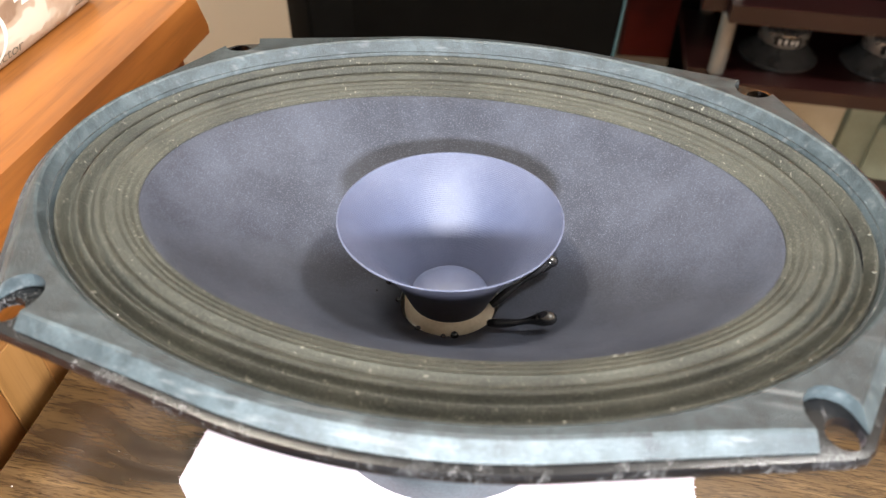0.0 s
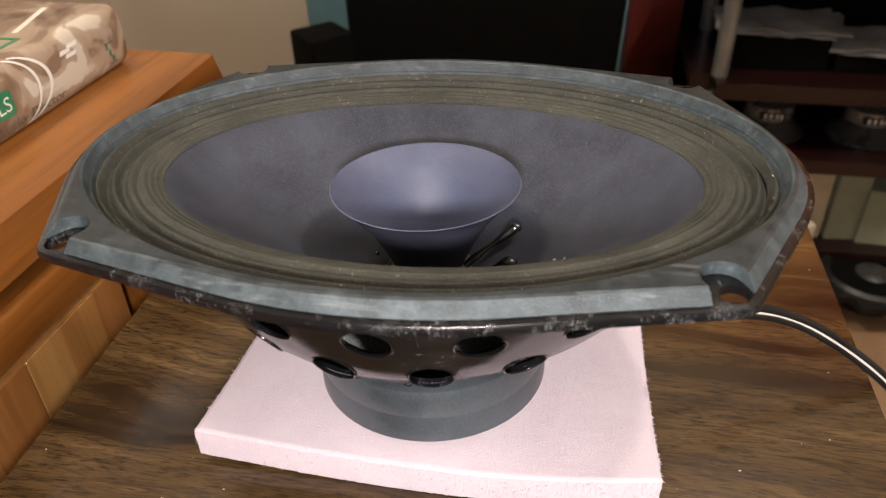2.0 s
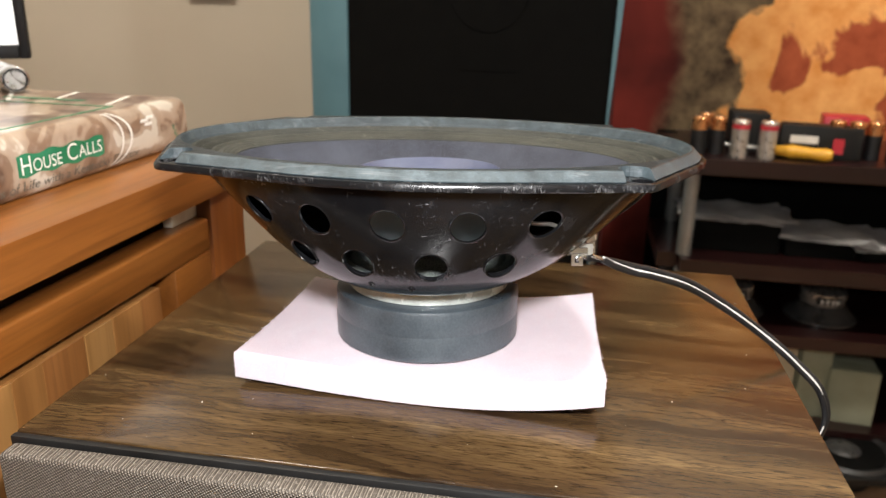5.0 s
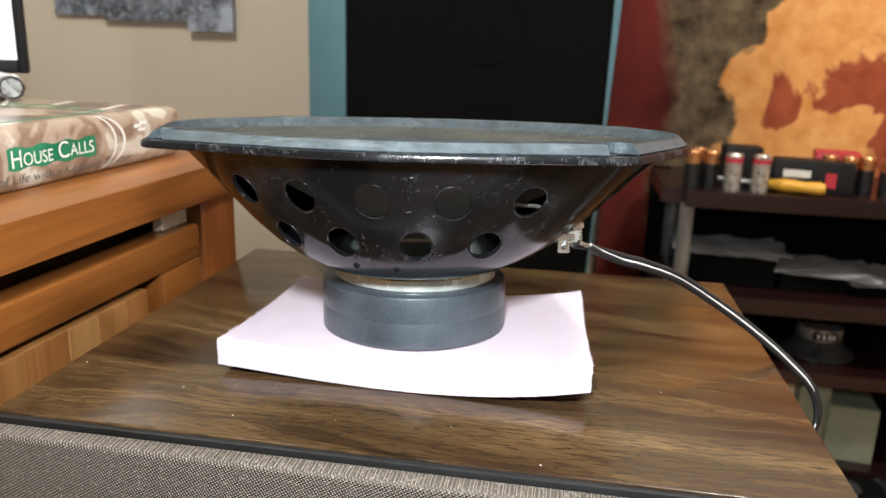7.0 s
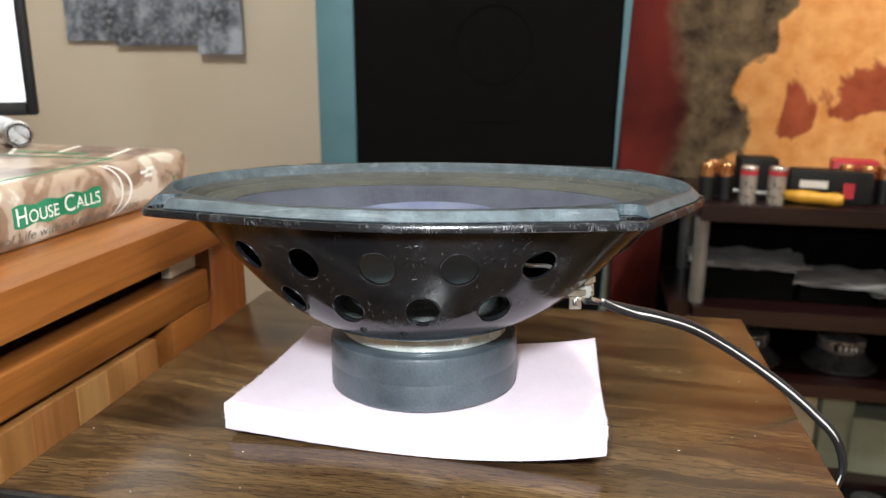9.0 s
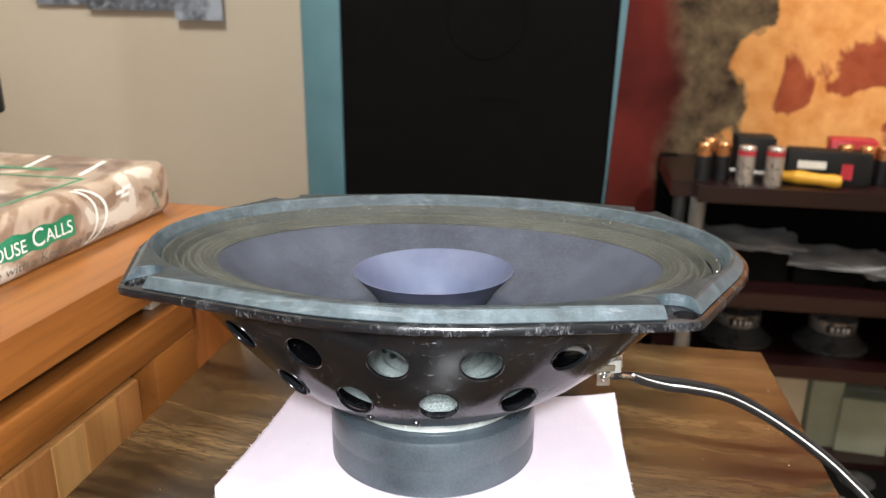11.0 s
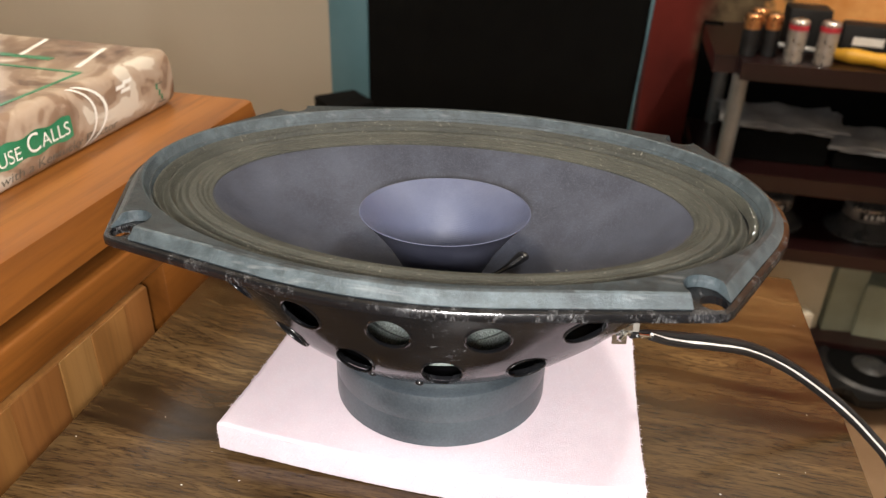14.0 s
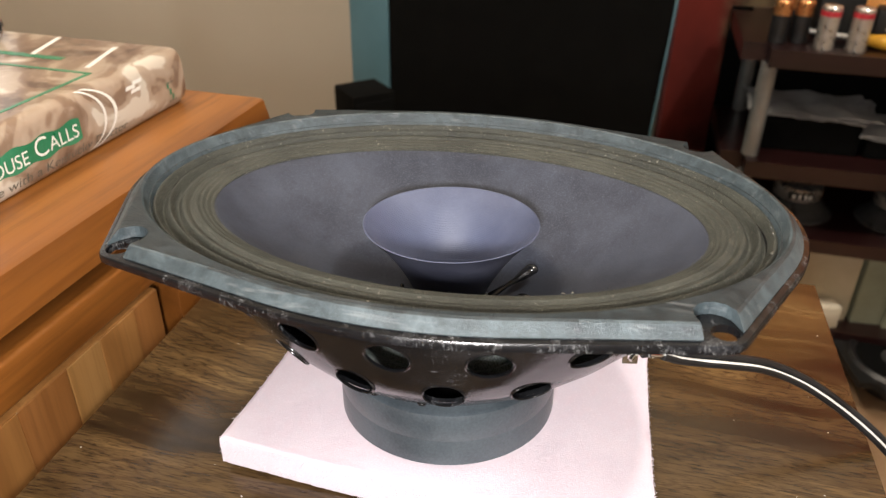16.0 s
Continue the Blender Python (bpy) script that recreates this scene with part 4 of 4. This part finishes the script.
def hardback_book():
    bk = thing("hardback_book", (-0.2390, 0.2320, DT), "hardback book in a glossy sepia photo jacket, lying on the desk", "book")
    th, w, l0, l1 = 0.0372, 0.158, -0.112, 0.131
    prof = []
    for k in range(15):
        a = -math.pi / 2 + math.pi * k / 14
        prof.append((-0.0065 + 0.0085 * math.cos(a) ** 0.8 if math.cos(a) > 0 else -0.0065, th / 2 + (th / 2) * (math.copysign(abs(math.sin(a)) ** 0.72, math.sin(a)))))
    prof = [(-w, 0.0)] + prof + [(-w, th)]
    inner = [(x - 0.0022 if i not in (0, len(prof) - 1) else x, th / 2 + (z - th / 2) * 0.87) for i, (x, z) in enumerate(prof)]
    loop = prof + inner[::-1]
    ends = ((l0, 1.0), (l0 + 0.002, 1.0), (l1 - 0.006, 1.0), (l1 - 0.002, 0.985), (l1, 0.95))
    part("jacket", rings([[(x, y, th / 2 + (z - th / 2) * f) for x, z in loop] for y, f in ends], cap=True), JACKET, bk, "sepia photographs with pale streaks")
    part("pages", box(-w + 0.003, l0 + 0.003, 0.0032, -0.010, l1 - 0.004, th - 0.0032), PAGES, bk)

    def on_spine(y, z, lift=0.0):
        """A place on the curved spine at that length and height."""
        v = (2 * z / th - 1)
        c = math.sqrt(max(0.0, 1 - abs(v) ** (2 / 0.72)))
        return Vector((-0.0065 + 0.0085 * c ** 0.8 + lift, y, z))

    def words(text, y0, y1, z, h, lift, material, name, label):
        """Letters fitted between two lengths and bent to the spine."""
        ob = lettering(text, 1.0, 0.0, material, bk, Matrix.Identity(4), name, label)
        xs = [v.co.x for v in ob.data.vertices]
        ys = [v.co.y for v in ob.data.vertices]
        for v in ob.data.vertices:
            u = (v.co.x - min(xs)) / (max(xs) - min(xs))
            t = (v.co.y - min(ys)) / (max(ys) - min(ys))
            v.co = on_spine(y0 + (y1 - y0) * u, z + h * t, lift)
        return ob

    words("H", -0.0440, -0.0365, 0.0142, 0.0098, 0.00055, INK_PALE, "title", "pale title on green")
    words("OUSE", -0.0350, -0.0110, 0.0145, 0.0072, 0.00055, INK_PALE, "title", "pale title on green")
    words("C", -0.0060, 0.0030, 0.0148, 0.0100, 0.00055, INK_PALE, "title", "pale title on green")
    words("ALLS", 0.0042, 0.0265, 0.0152, 0.0074, 0.00055, INK_PALE, "title", "pale title on green")
    words("Years of Life with a Kentucky Doctor", -0.0790, 0.0680, 0.0030, 0.0072, 0.0004, INK_GREY, "subtitle", "thin grey subtitle")
    # green halo behind the title
    loops = []
    for k in range(9):
        a = math.pi * (k / 8 - 0.5)
        loops.append([on_spine(y, 0.0190 + 0.0060 * math.sin(a) * (1 + 0.14 * math.sin(y * 300 + 1.0)), 0.00025) for y in [-0.0465 + 0.0755 * i / 30 for i in range(31)]])
    part("title_halo", rings(loops, close_u=False), INK_GREEN, bk, "green glow round the title")
    # pale printed ovals
    for c in (0.0260, -0.1050):
        for r, wd in ((0.0330, 0.0026), (0.0235, 0.0020)):
            line = []
            for k in range(25):
                a = math.radians(72 - 137 * k / 24)
                line.append((c + r * math.cos(a), 0.0200 + 0.0185 * math.sin(a)))
            loops = [[on_spine(y + d, min(max(z, 0.001), th - 0.0005), 0.0007) for y, z in line] for d in (-wd / 2, wd / 2)]
            part("oval_line", rings(loops, close_u=False), INK_PALE, bk, "pale printed oval")
    for k, (y, z, h, wd) in enumerate(((0.1110, 0.0155, 0.0040, 0.0009), (0.1135, 0.0110, 0.0040, 0.0009), (0.1160, 0.0075, 0.0035, 0.0009), (0.1135, 0.0185, 0.0008, 0.0040), (0.1160, 0.0060, 0.0008, 0.0040))):
        loops = [[on_spine(y + d, z + e, 0.0006) for d in (-wd, wd)] for e in (0, h)]
        part("mark_bar", rings(loops, close_u=False), INK_GREEN if k < 3 else INK_GREY, bk, "small printed mark")
    # green frame and pale streaks on the cover
    for x0, y0, x1, y1 in ((-0.0165, -0.110, -0.0140, 0.0660), (-0.1400, 0.0635, -0.0167, 0.0660)):
        part("cover_line", box(x0, y0, th - 0.0004, x1, y1, th + 0.00025), INK_GREEN, bk, "dark green printed line")
    for x0, y0, x1, y1 in ((-0.036, 0.117, -0.024, 0.074), (-0.086, 0.126, -0.074, 0.086), (-0.130, 0.110, -0.100, 0.070)):
        v = Vector((x1 - x0, y1 - y0, 0))
        bm = box(0, -0.0016, -0.0003, v.length, 0.0016, 0.0002)
        bmesh.ops.transform(bm, matrix=Matrix.Translation((x0, y0, th)) @ Euler((0, 0, math.atan2(v.y, v.x))).to_matrix().to_4x4(), verts=bm.verts)
        part("pale_streak", bm, INK_PALE, bk, "pale printed streak")
    part("cover_band", box(-0.115, 0.082, th - 0.0003, -0.050, 0.0875, th + 0.0002), INK_GREEN, bk, "green printed band")
    for y, z in ((0.076, 0.0272), (0.083, 0.0288), (0.080, 0.0245)):
        loops = [[on_spine(y + d + e * 0.6, z + e, 0.0005) for d in (-0.0045, 0.0045)] for e in (-0.0011, 0.0011)]
        part("pale_patch", rings(loops, close_u=False), INK_PALE, bk)
    return bk


hardback_book()


def metal_torch():
    t = thing("metal_torch", (-0.358, 0.334, DT + 0.0372 + 0.0102), "small brushed-metal torch lying on the book", "torch", turn=-38)
    bm = lathe([(0.0001, 0.0), (0.0088, 0.0), (0.0100, 0.001), (0.0100, 0.012), (0.0093, 0.0130), (0.0093, 0.0150), (0.0100, 0.016), (0.0100, 0.07), (0.0095, 0.072), (0.0001, 0.072)], 40)
    bmesh.ops.rotate(bm, cent=(0, 0, 0), matrix=Euler((0, radians(-90), 0)).to_matrix(), verts=bm.verts)
    part("barrel", bm, CHROME, t)
    bm = lathe([(0.0001, 0.0006), (0.0070, 0.0006), (0.0074, -0.0006), (0.0086, -0.0006), (0.0086, 0.0004)], 32)
    bmesh.ops.rotate(bm, cent=(0, 0, 0), matrix=Euler((0, radians(-90), 0)).to_matrix(), verts=bm.verts)
    part("end_cap", bm, BLACK_MATT, t, "dark recessed end cap")
    return t


metal_torch()


def monitor():
    m = thing("computer_monitor", (-0.616, 0.337, DT), "black-framed monitor with a bright white screen, on the desk", "monitor", turn=35)
    w, h, z = 0.42, 0.30, 0.052
    part("screen", box(-w / 2 + 0.008, -0.004, z + 0.012, w / 2 - 0.008, 0.002, z + h), SCREEN, m, "lit white screen")
    for n, a in (("bezel", (-w / 2, -0.010, z, -w / 2 + 0.008, 0.012, z + h + 0.012)), ("bezel", (w / 2 - 0.008, -0.010, z, w / 2, 0.012, z + h + 0.012)), ("bezel", (-w / 2 + 0.0082, -0.010, z, w / 2 - 0.0082, 0.012, z + 0.0118)), ("bezel", (-w / 2 + 0.0082, -0.010, z + h + 0.0002, w / 2 - 0.0082, 0.012, z + h + 0.012))):
        part(n, box(*a, 0.0012), BLACK_MATT, m, "black frame")
    part("back_cover", box(-w / 2 + 0.0082, 0.0022, z + 0.012, w / 2 - 0.0082, 0.035, z + h, 0.004), BLACK_MATT, m)
    part("neck", box(-0.03, 0.010, 0.010, 0.03, 0.03, z + 0.05, 0.004), BLACK_MATT, m)
    part("foot", box(-0.11, -0.05, 0.0, 0.11, 0.09, 0.0098, 0.004), BLACK_MATT, m)
    return m


monitor()

# ---- far side of the room, laid out at nine tenths of its size ----
FAR = Matrix.Translation((0.082, -0.137, 0.165)) @ Matrix.Rotation(radians(SQUARE), 4, "Z") @ Matrix.Scale(1.11, 4) @ Matrix.Translation((-0.079, 0.156, -0.155))
GROUND, BACK = -0.60, 1.36


def lean(x0, x1, y0, y1, z0, z1, strip):
    """A board whose right edge leans in towards the floor; a strip thins on the way down."""
    b = bmesh.new()
    loops = []
    for z in (z0, 0.55, 0.70, 1.10, z1):
        d = SLOPE * (z - SLOPE_AT)
        w = max(0.003, 0.011 + 0.03 * (z - SLOPE_AT))
        r = 0.243 + d
        a = x0 if strip != 1 else r - w
        e = r if strip in (None, 1) else r - w - 0.0002
        loops.append([(a, y0, z), (e, y0, z), (e, y1, z), (a, y1, z)])
    rings(loops, cap=True, bm=b)
    bmesh.ops.bevel(b, geom=b.edges[:], offset=0.001, segments=2, affect="EDGES", clamp_overlap=True)
    return b


SLOPE, SLOPE_AT = 0.045, 0.82


def floor_loudspeaker():
    s = thing("floor_loudspeaker", (-0.125, 1.05, GROUND), "tall teal-painted loudspeaker with a black cloth front against the wall", "loudspeaker")
    h = 1.50
    part("body", lean(-0.258, 0.250, 0.012, 0.29, 0.0, h, None), TEAL, s, "teal-painted box")
    part("frame_side", box(-0.258, -0.004, 0.0, -0.194, 0.0118, h, 0.003), TEAL, s, "teal front frame")
    part("frame_side", lean(0.236, 0.250, -0.004, 0.0118, 0.0, h, 1), TEAL, s)
    part("frame_top", box(-0.1938, -0.004, h - 0.05, 0.2345, 0.0118, h, 0.003), TEAL, s)
    part("grille_cloth", lean(-0.1938, 0.2358, 0.000, 0.0115, 0.03, h - 0.0502, 0), BLACK_CLOTH, s, "black cloth front")
    rim = ring_bead(Vector((0.035, -0.0005, 0.775)), Vector((0, -1, 0)), 0.060, 0.0005, 48)
    part("driver_ring", rim, BLACK_CLOTH, s, "round driver faintly showing through the cloth")
    part("trim_bar", box(-0.01, -0.001, 0.655, 0.085, -0.0002, 0.6568, 0.0003), BLACK_CLOTH, s)
    return s


floor_loudspeaker()


def black_box():
    s = thing("small_black_speaker", (-0.318, 0.925, GROUND), "small black loudspeaker box standing on the carpet", "loudspeaker", turn=45)
    part("body", box(-0.034, -0.034, 0.0, 0.034, 0.034, 0.466, 0.004), BLACK_CLOTH, s, "black carpet-covered box")
    part("front_cloth", box(-0.031, -0.038, 0.012, 0.031, -0.0342, 0.455, 0.002), BLACK_CLOTH, s)
    return s


black_box()


def tapestry():
    b = bmesh.new()
    nx, nz = 60, 40
    rows = []
    for k in range(nz + 1):
        z = -0.50 + 1.35 * k / nz
        rows.append([(0.0 + 1.15 * i / nx, -0.008 + 0.003 * math.sin(9 * i / nx * 2.1 + 0.6 * math.sin(4 * z)), z) for i in range(nx + 1)])
    back = [[(x, y + 0.002, z) for x, y, z in r] for r in rows]
    rings([r + q[::-1] for r, q in zip(rows, back)], bm=b, cap=True)
    t = thing("wall_tapestry", (0.12, BACK - 0.001, 0.02), "printed cloth with an orange and rust map on deep red", "tapestry")
    part("cloth", b, TAPESTRY, t)
    part("hem", tube([(-0.001, -0.009, -0.50), (-0.001, -0.010, 0.1), (-0.001, -0.009, 0.85)], 0.004, 8), RED_CLOTH, t, "dark red rolled side hem")
    return t


tapestry()


def winter_poster():
    t = thing("hanging_print", (-0.84, BACK - 0.004, 0.16), "unframed dark winter-landscape prints pinned to the wall", "poster")
    part("sheet", box(-0.235, -0.003, 0.028, -0.075, 0.0, 0.45), WINTER, t)
    part("sheet", box(-0.115, -0.006, 0.018, 0.085, -0.0032, 0.45), WINTER, t)
    part("sheet", box(0.080, -0.010, 0.0, 0.182, -0.0066, 0.45), WINTER, t)
    return t


winter_poster()


def storage_rack():
    r = thing("storage_rack", (0.22, 1.08, GROUND), "dark cherry laminate rack with grey tube posts, full of parts", "shelf rack")
    g = -GROUND
    for z, t in ((-0.068, 0.026), (-0.238, 0.026), (-0.358, 0.022), (-0.535, 0.022)):
        bm = box(-0.01, -0.02 if z > -0.5 else 0.0, g + z - t, 0.70, 0.26, g + z, 0.0)
        corner = [e for e in bm.edges if abs(e.verts[0].co.z - e.verts[1].co.z) > 0.01]
        bmesh.ops.bevel(bm, geom=corner, offset=0.035, segments=6, affect="EDGES")
        part("shelf", bm, CHERRY, r, "dark cherry shelf with rounded corners")
    for x in (0.032, 0.655):
        for y in (0.012, 0.225):
            for z0, z1 in ((-0.600, -0.5572), (-0.5348, -0.3802), (-0.3578, -0.2642), (-0.2378, -0.0942)):
                part("post", lathe([(0.0125, g + z0), (0.0125, g + z1)], 20, cap=True, cx=x, cy=y), GREY_TUBE, r, "grey metal tube post")
    # near-black backing: the shade deep in the rack is put into its colour
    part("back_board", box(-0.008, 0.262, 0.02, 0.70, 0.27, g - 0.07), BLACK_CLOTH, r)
    return r


storage_rack()
SHELF1, SHELF2, SHELF3, SHELF4 = -0.068, -0.238, -0.358, -0.535


def battery(top, place, h=0.060, r=0.0125):
    b = thing("battery", place, "upright battery with black sleeve and copper-coloured end" if top is COPPER else "upright silver-coloured battery with a red band", "battery", "batteries on the rack")
    part("sleeve", lathe([(r - 0.001, 0), (r, 0.001), (r, h * 0.66)], 20, cap=True), BLACK_PVC if top is COPPER else SILVER, b)
    part("top_band", lathe([(r, h * 0.66), (r, h - 0.002), (r - 0.0015, h)], 20, cap=True), top, b)
    if top is SILVER:
        part("red_band", lathe([(r + 0.0002, h * 0.78), (r + 0.0002, h * 0.90)], 20, cap=True), RED_INK, b)
    part("terminal", lathe([(0.004, h), (0.004, h + 0.002)], 12, cap=True), TIN, b)
    return b


for x, y in ((0.255, 1.105), (0.285, 1.112), (0.470, 1.13), (0.497, 1.12), (0.526, 1.13), (0.555, 1.115), (0.270, 1.150), (0.585, 1.14)):
    battery(COPPER, (x, y, SHELF1))
for x, y in ((0.315, 1.085), (0.357, 1.085)):
    battery(SILVER, (x, y, SHELF1), 0.060, 0.0135)


def hand_tool(place, turn, a, b, label):
    t = thing("screwdriver", place, label, "screwdriver", turn=turn)
    bm = lathe([(0.0001, 0), (0.008, 0.001), (0.011, 0.01), (0.009, 0.03), (0.011, 0.06), (0.0075, 0.085), (0.0001, 0.086)], 16)
    bmesh.ops.rotate(bm, cent=(0, 0, 0), matrix=Euler((0, radians(90), 0)).to_matrix(), verts=bm.verts)
    part("handle", bm, a, t)
    bm = lathe([(0.003, 0.086), (0.003, 0.17), (0.0005, 0.18)], 10, cap=True)
    bmesh.ops.rotate(bm, cent=(0, 0, 0), matrix=Euler((0, radians(90), 0)).to_matrix(), verts=bm.verts)
    part("shaft", bm, b, t)
    return t


hand_tool((0.455, 1.078, SHELF1 + 0.0115), 158, YELLOW, WHITE, "yellow-handled screwdriver lying on the rack")
hand_tool((0.35, 1.225, SHELF1 + 0.0115), 10, BLACK_PVC, TIN, "black-handled screwdriver lying on the rack")
for k, (x, y, w, d, h, m, lab) in enumerate(((0.34, 1.165, 0.06, 0.05, 0.065, BLACK_MATT, "black plastic parts box on the rack"), (0.392, 1.190, 0.05, 0.04, 0.035, BLACK_MATT, "low black plastic box on the rack"), (0.50, 1.20, 0.07, 0.05, 0.06, RED_INK, "dark red carton on the rack"))):
    solo("parts_box", box(-w / 2, -d / 2, 0, w / 2, d / 2, h, 0.003), m, lab, "box", place=(x, y, SHELF1), turn=12 * math.sin(k * 2))


def labelled_case():
    c = thing("slim_case", (0.445, 1.128, SHELF1), "slim black case with a white label lying on the rack", "case", turn=-8)
    part("body", box(-0.060, -0.02, 0, 0.060, 0.02, 0.052, 0.003), BLACK_MATT, c)
    part("label", box(-0.045, -0.0206, 0.024, -0.004, -0.0202, 0.036), WHITE, c, "plain white label")
    part("end_band", box(0.018, -0.0206, 0.010, 0.034, -0.0202, 0.034), RED_INK, c, "dark red band")
    return c


labelled_case()


def paper_stack(place, turn, n, seed, label):
    st = thing("paper_stack", place, label, "papers", turn=turn)
    rng = random.Random(seed)
    for k in range(n):
        b = bmesh.new()
        w, d = 0.15 + 0.05 * rng.random(), 0.12
        ph = rng.random() * 6
        rows = []
        for j in range(7):
            y = -d / 2 + d * j / 6
            rows.append([(-w / 2 + w * i / 14 + 0.01 * rng.random(), y, 0.002 * k + 0.004 * (1 + math.sin(ph + i * 0.9 + j * 0.8)) * (0.3 + 0.7 * k / n) + 0.003 * rng.random()) for i in range(15)])
        lower = [[(x, y, z - 0.0012) for x, y, z in r] for r in rows]
        rings([r + q[::-1] for r, q in zip(rows, lower)], bm=b, cap=True)
        part("sheet", b, PAPER, st)
    return st


paper_stack((0.335, 1.18, SHELF2 + 0.052), -4, 3, 1, "crumpled grey-white papers on the rack")
paper_stack((0.475, 1.17, SHELF2 + 0.030), -9, 3, 2, "loose torn papers on the rack")
paper_stack((0.600, 1.17, SHELF2 + 0.020), 3, 3, 3, "loose grey papers on the rack")
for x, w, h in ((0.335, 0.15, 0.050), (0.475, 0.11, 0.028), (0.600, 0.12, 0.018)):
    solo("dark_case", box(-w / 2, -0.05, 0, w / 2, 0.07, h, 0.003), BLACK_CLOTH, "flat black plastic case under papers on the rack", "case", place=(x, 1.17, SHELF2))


def small_driver(place):
    d = thing("small_driver", place, "small silver-grey loudspeaker driver lying face down", "loudspeaker", "drivers on the rack")
    part("basket", lathe([(0.058, 0), (0.060, 0.002), (0.060, 0.006), (0.052, 0.010), (0.040, 0.026), (0.036, 0.030)], 40, cap=True), DARK_METAL, d, "dark grey basket")
    m = part("magnet", lathe([(0.037, 0.030), (0.038, 0.032), (0.038, 0.050), (0.036, 0.052)], 36, cap=True), SILVER, d)
    part("label_band", box(-0.020, -0.0392, 0.034, 0.020, -0.030, 0.048, 0.002), BLACK_MATT, m, "black label")
    for x in (-0.012, -0.003, 0.006, 0.013):
        part("label_bar", box(x - 0.002, -0.0396, 0.037, x + 0.002, -0.0393, 0.045), WHITE, m)
    return d


small_driver((0.352, 1.165, SHELF3))
small_driver((0.507, 1.165, SHELF3))

for x, y, w, d, h, m, tn, lab in ((0.395, 1.185, 0.150, 0.13, 0.158, CARD, 0, "cream cardboard box on the rack"), (0.5000, 1.165, 0.052, 0.09, 0.135, CARD2, 5, "olive-grey cardboard box on the rack"), (0.570, 1.150, 0.080, 0.08, 0.100, CARD2, -5, "pale olive-grey carton on the rack"), (0.425, 1.100, 0.050, 0.03, 0.040, PAGES, 20, "small cream carton on the rack")):
    bx = thing("cardboard_box", (x, y, SHELF4), lab, "box", turn=tn)
    part("body", box(-w / 2, -d / 2, 0, w / 2, d / 2, h, 0.0015), m, bx)
    part("flap", box(-w / 2 + 0.001, -d / 2 + 0.001, h + 0.0003, w / 2 - 0.001, -0.001, h + 0.0018, 0.0004, 1), m, bx)
    part("flap", box(-w / 2 + 0.001, 0.001, h + 0.0003, w / 2 - 0.001, d / 2 - 0.001, h + 0.0018, 0.0004, 1), m, bx)


def woofer():
    w = thing("black_woofer", (0.545, 1.045, GROUND), "black woofer lying face up on the carpet", "loudspeaker", turn=12)
    bm = box(-0.09, -0.09, 0.040, 0.09, 0.09, 0.052, 0.0)
    bmesh.ops.bevel(bm, geom=[e for e in bm.edges if abs(e.verts[0].co.z - e.verts[1].co.z) > 0.005], offset=0.03, segments=5, affect="EDGES")
    part("frame", bm, BLACK_MATT, w)
    part("magnet", lathe([(0.05, 0), (0.05, 0.0398)], 32, cap=True), BLACK_MATT, w)
    part("surround", lathe([(0.080, 0.0525), (0.074, 0.058), (0.066, 0.053)], 48), BLACK_PVC, w)
    part("cone", lathe([(0.066, 0.0535), (0.03, 0.0525), (0.028, 0.0530)], 48), BLACK_CLOTH, w)
    part("dust_cap", lathe([(0.028, 0.0532), (0.020, 0.058), (0.010, 0.0605), (0.0001, 0.0612)], 32), DARK_METAL, w, "shiny dust cap")
    return w


woofer()
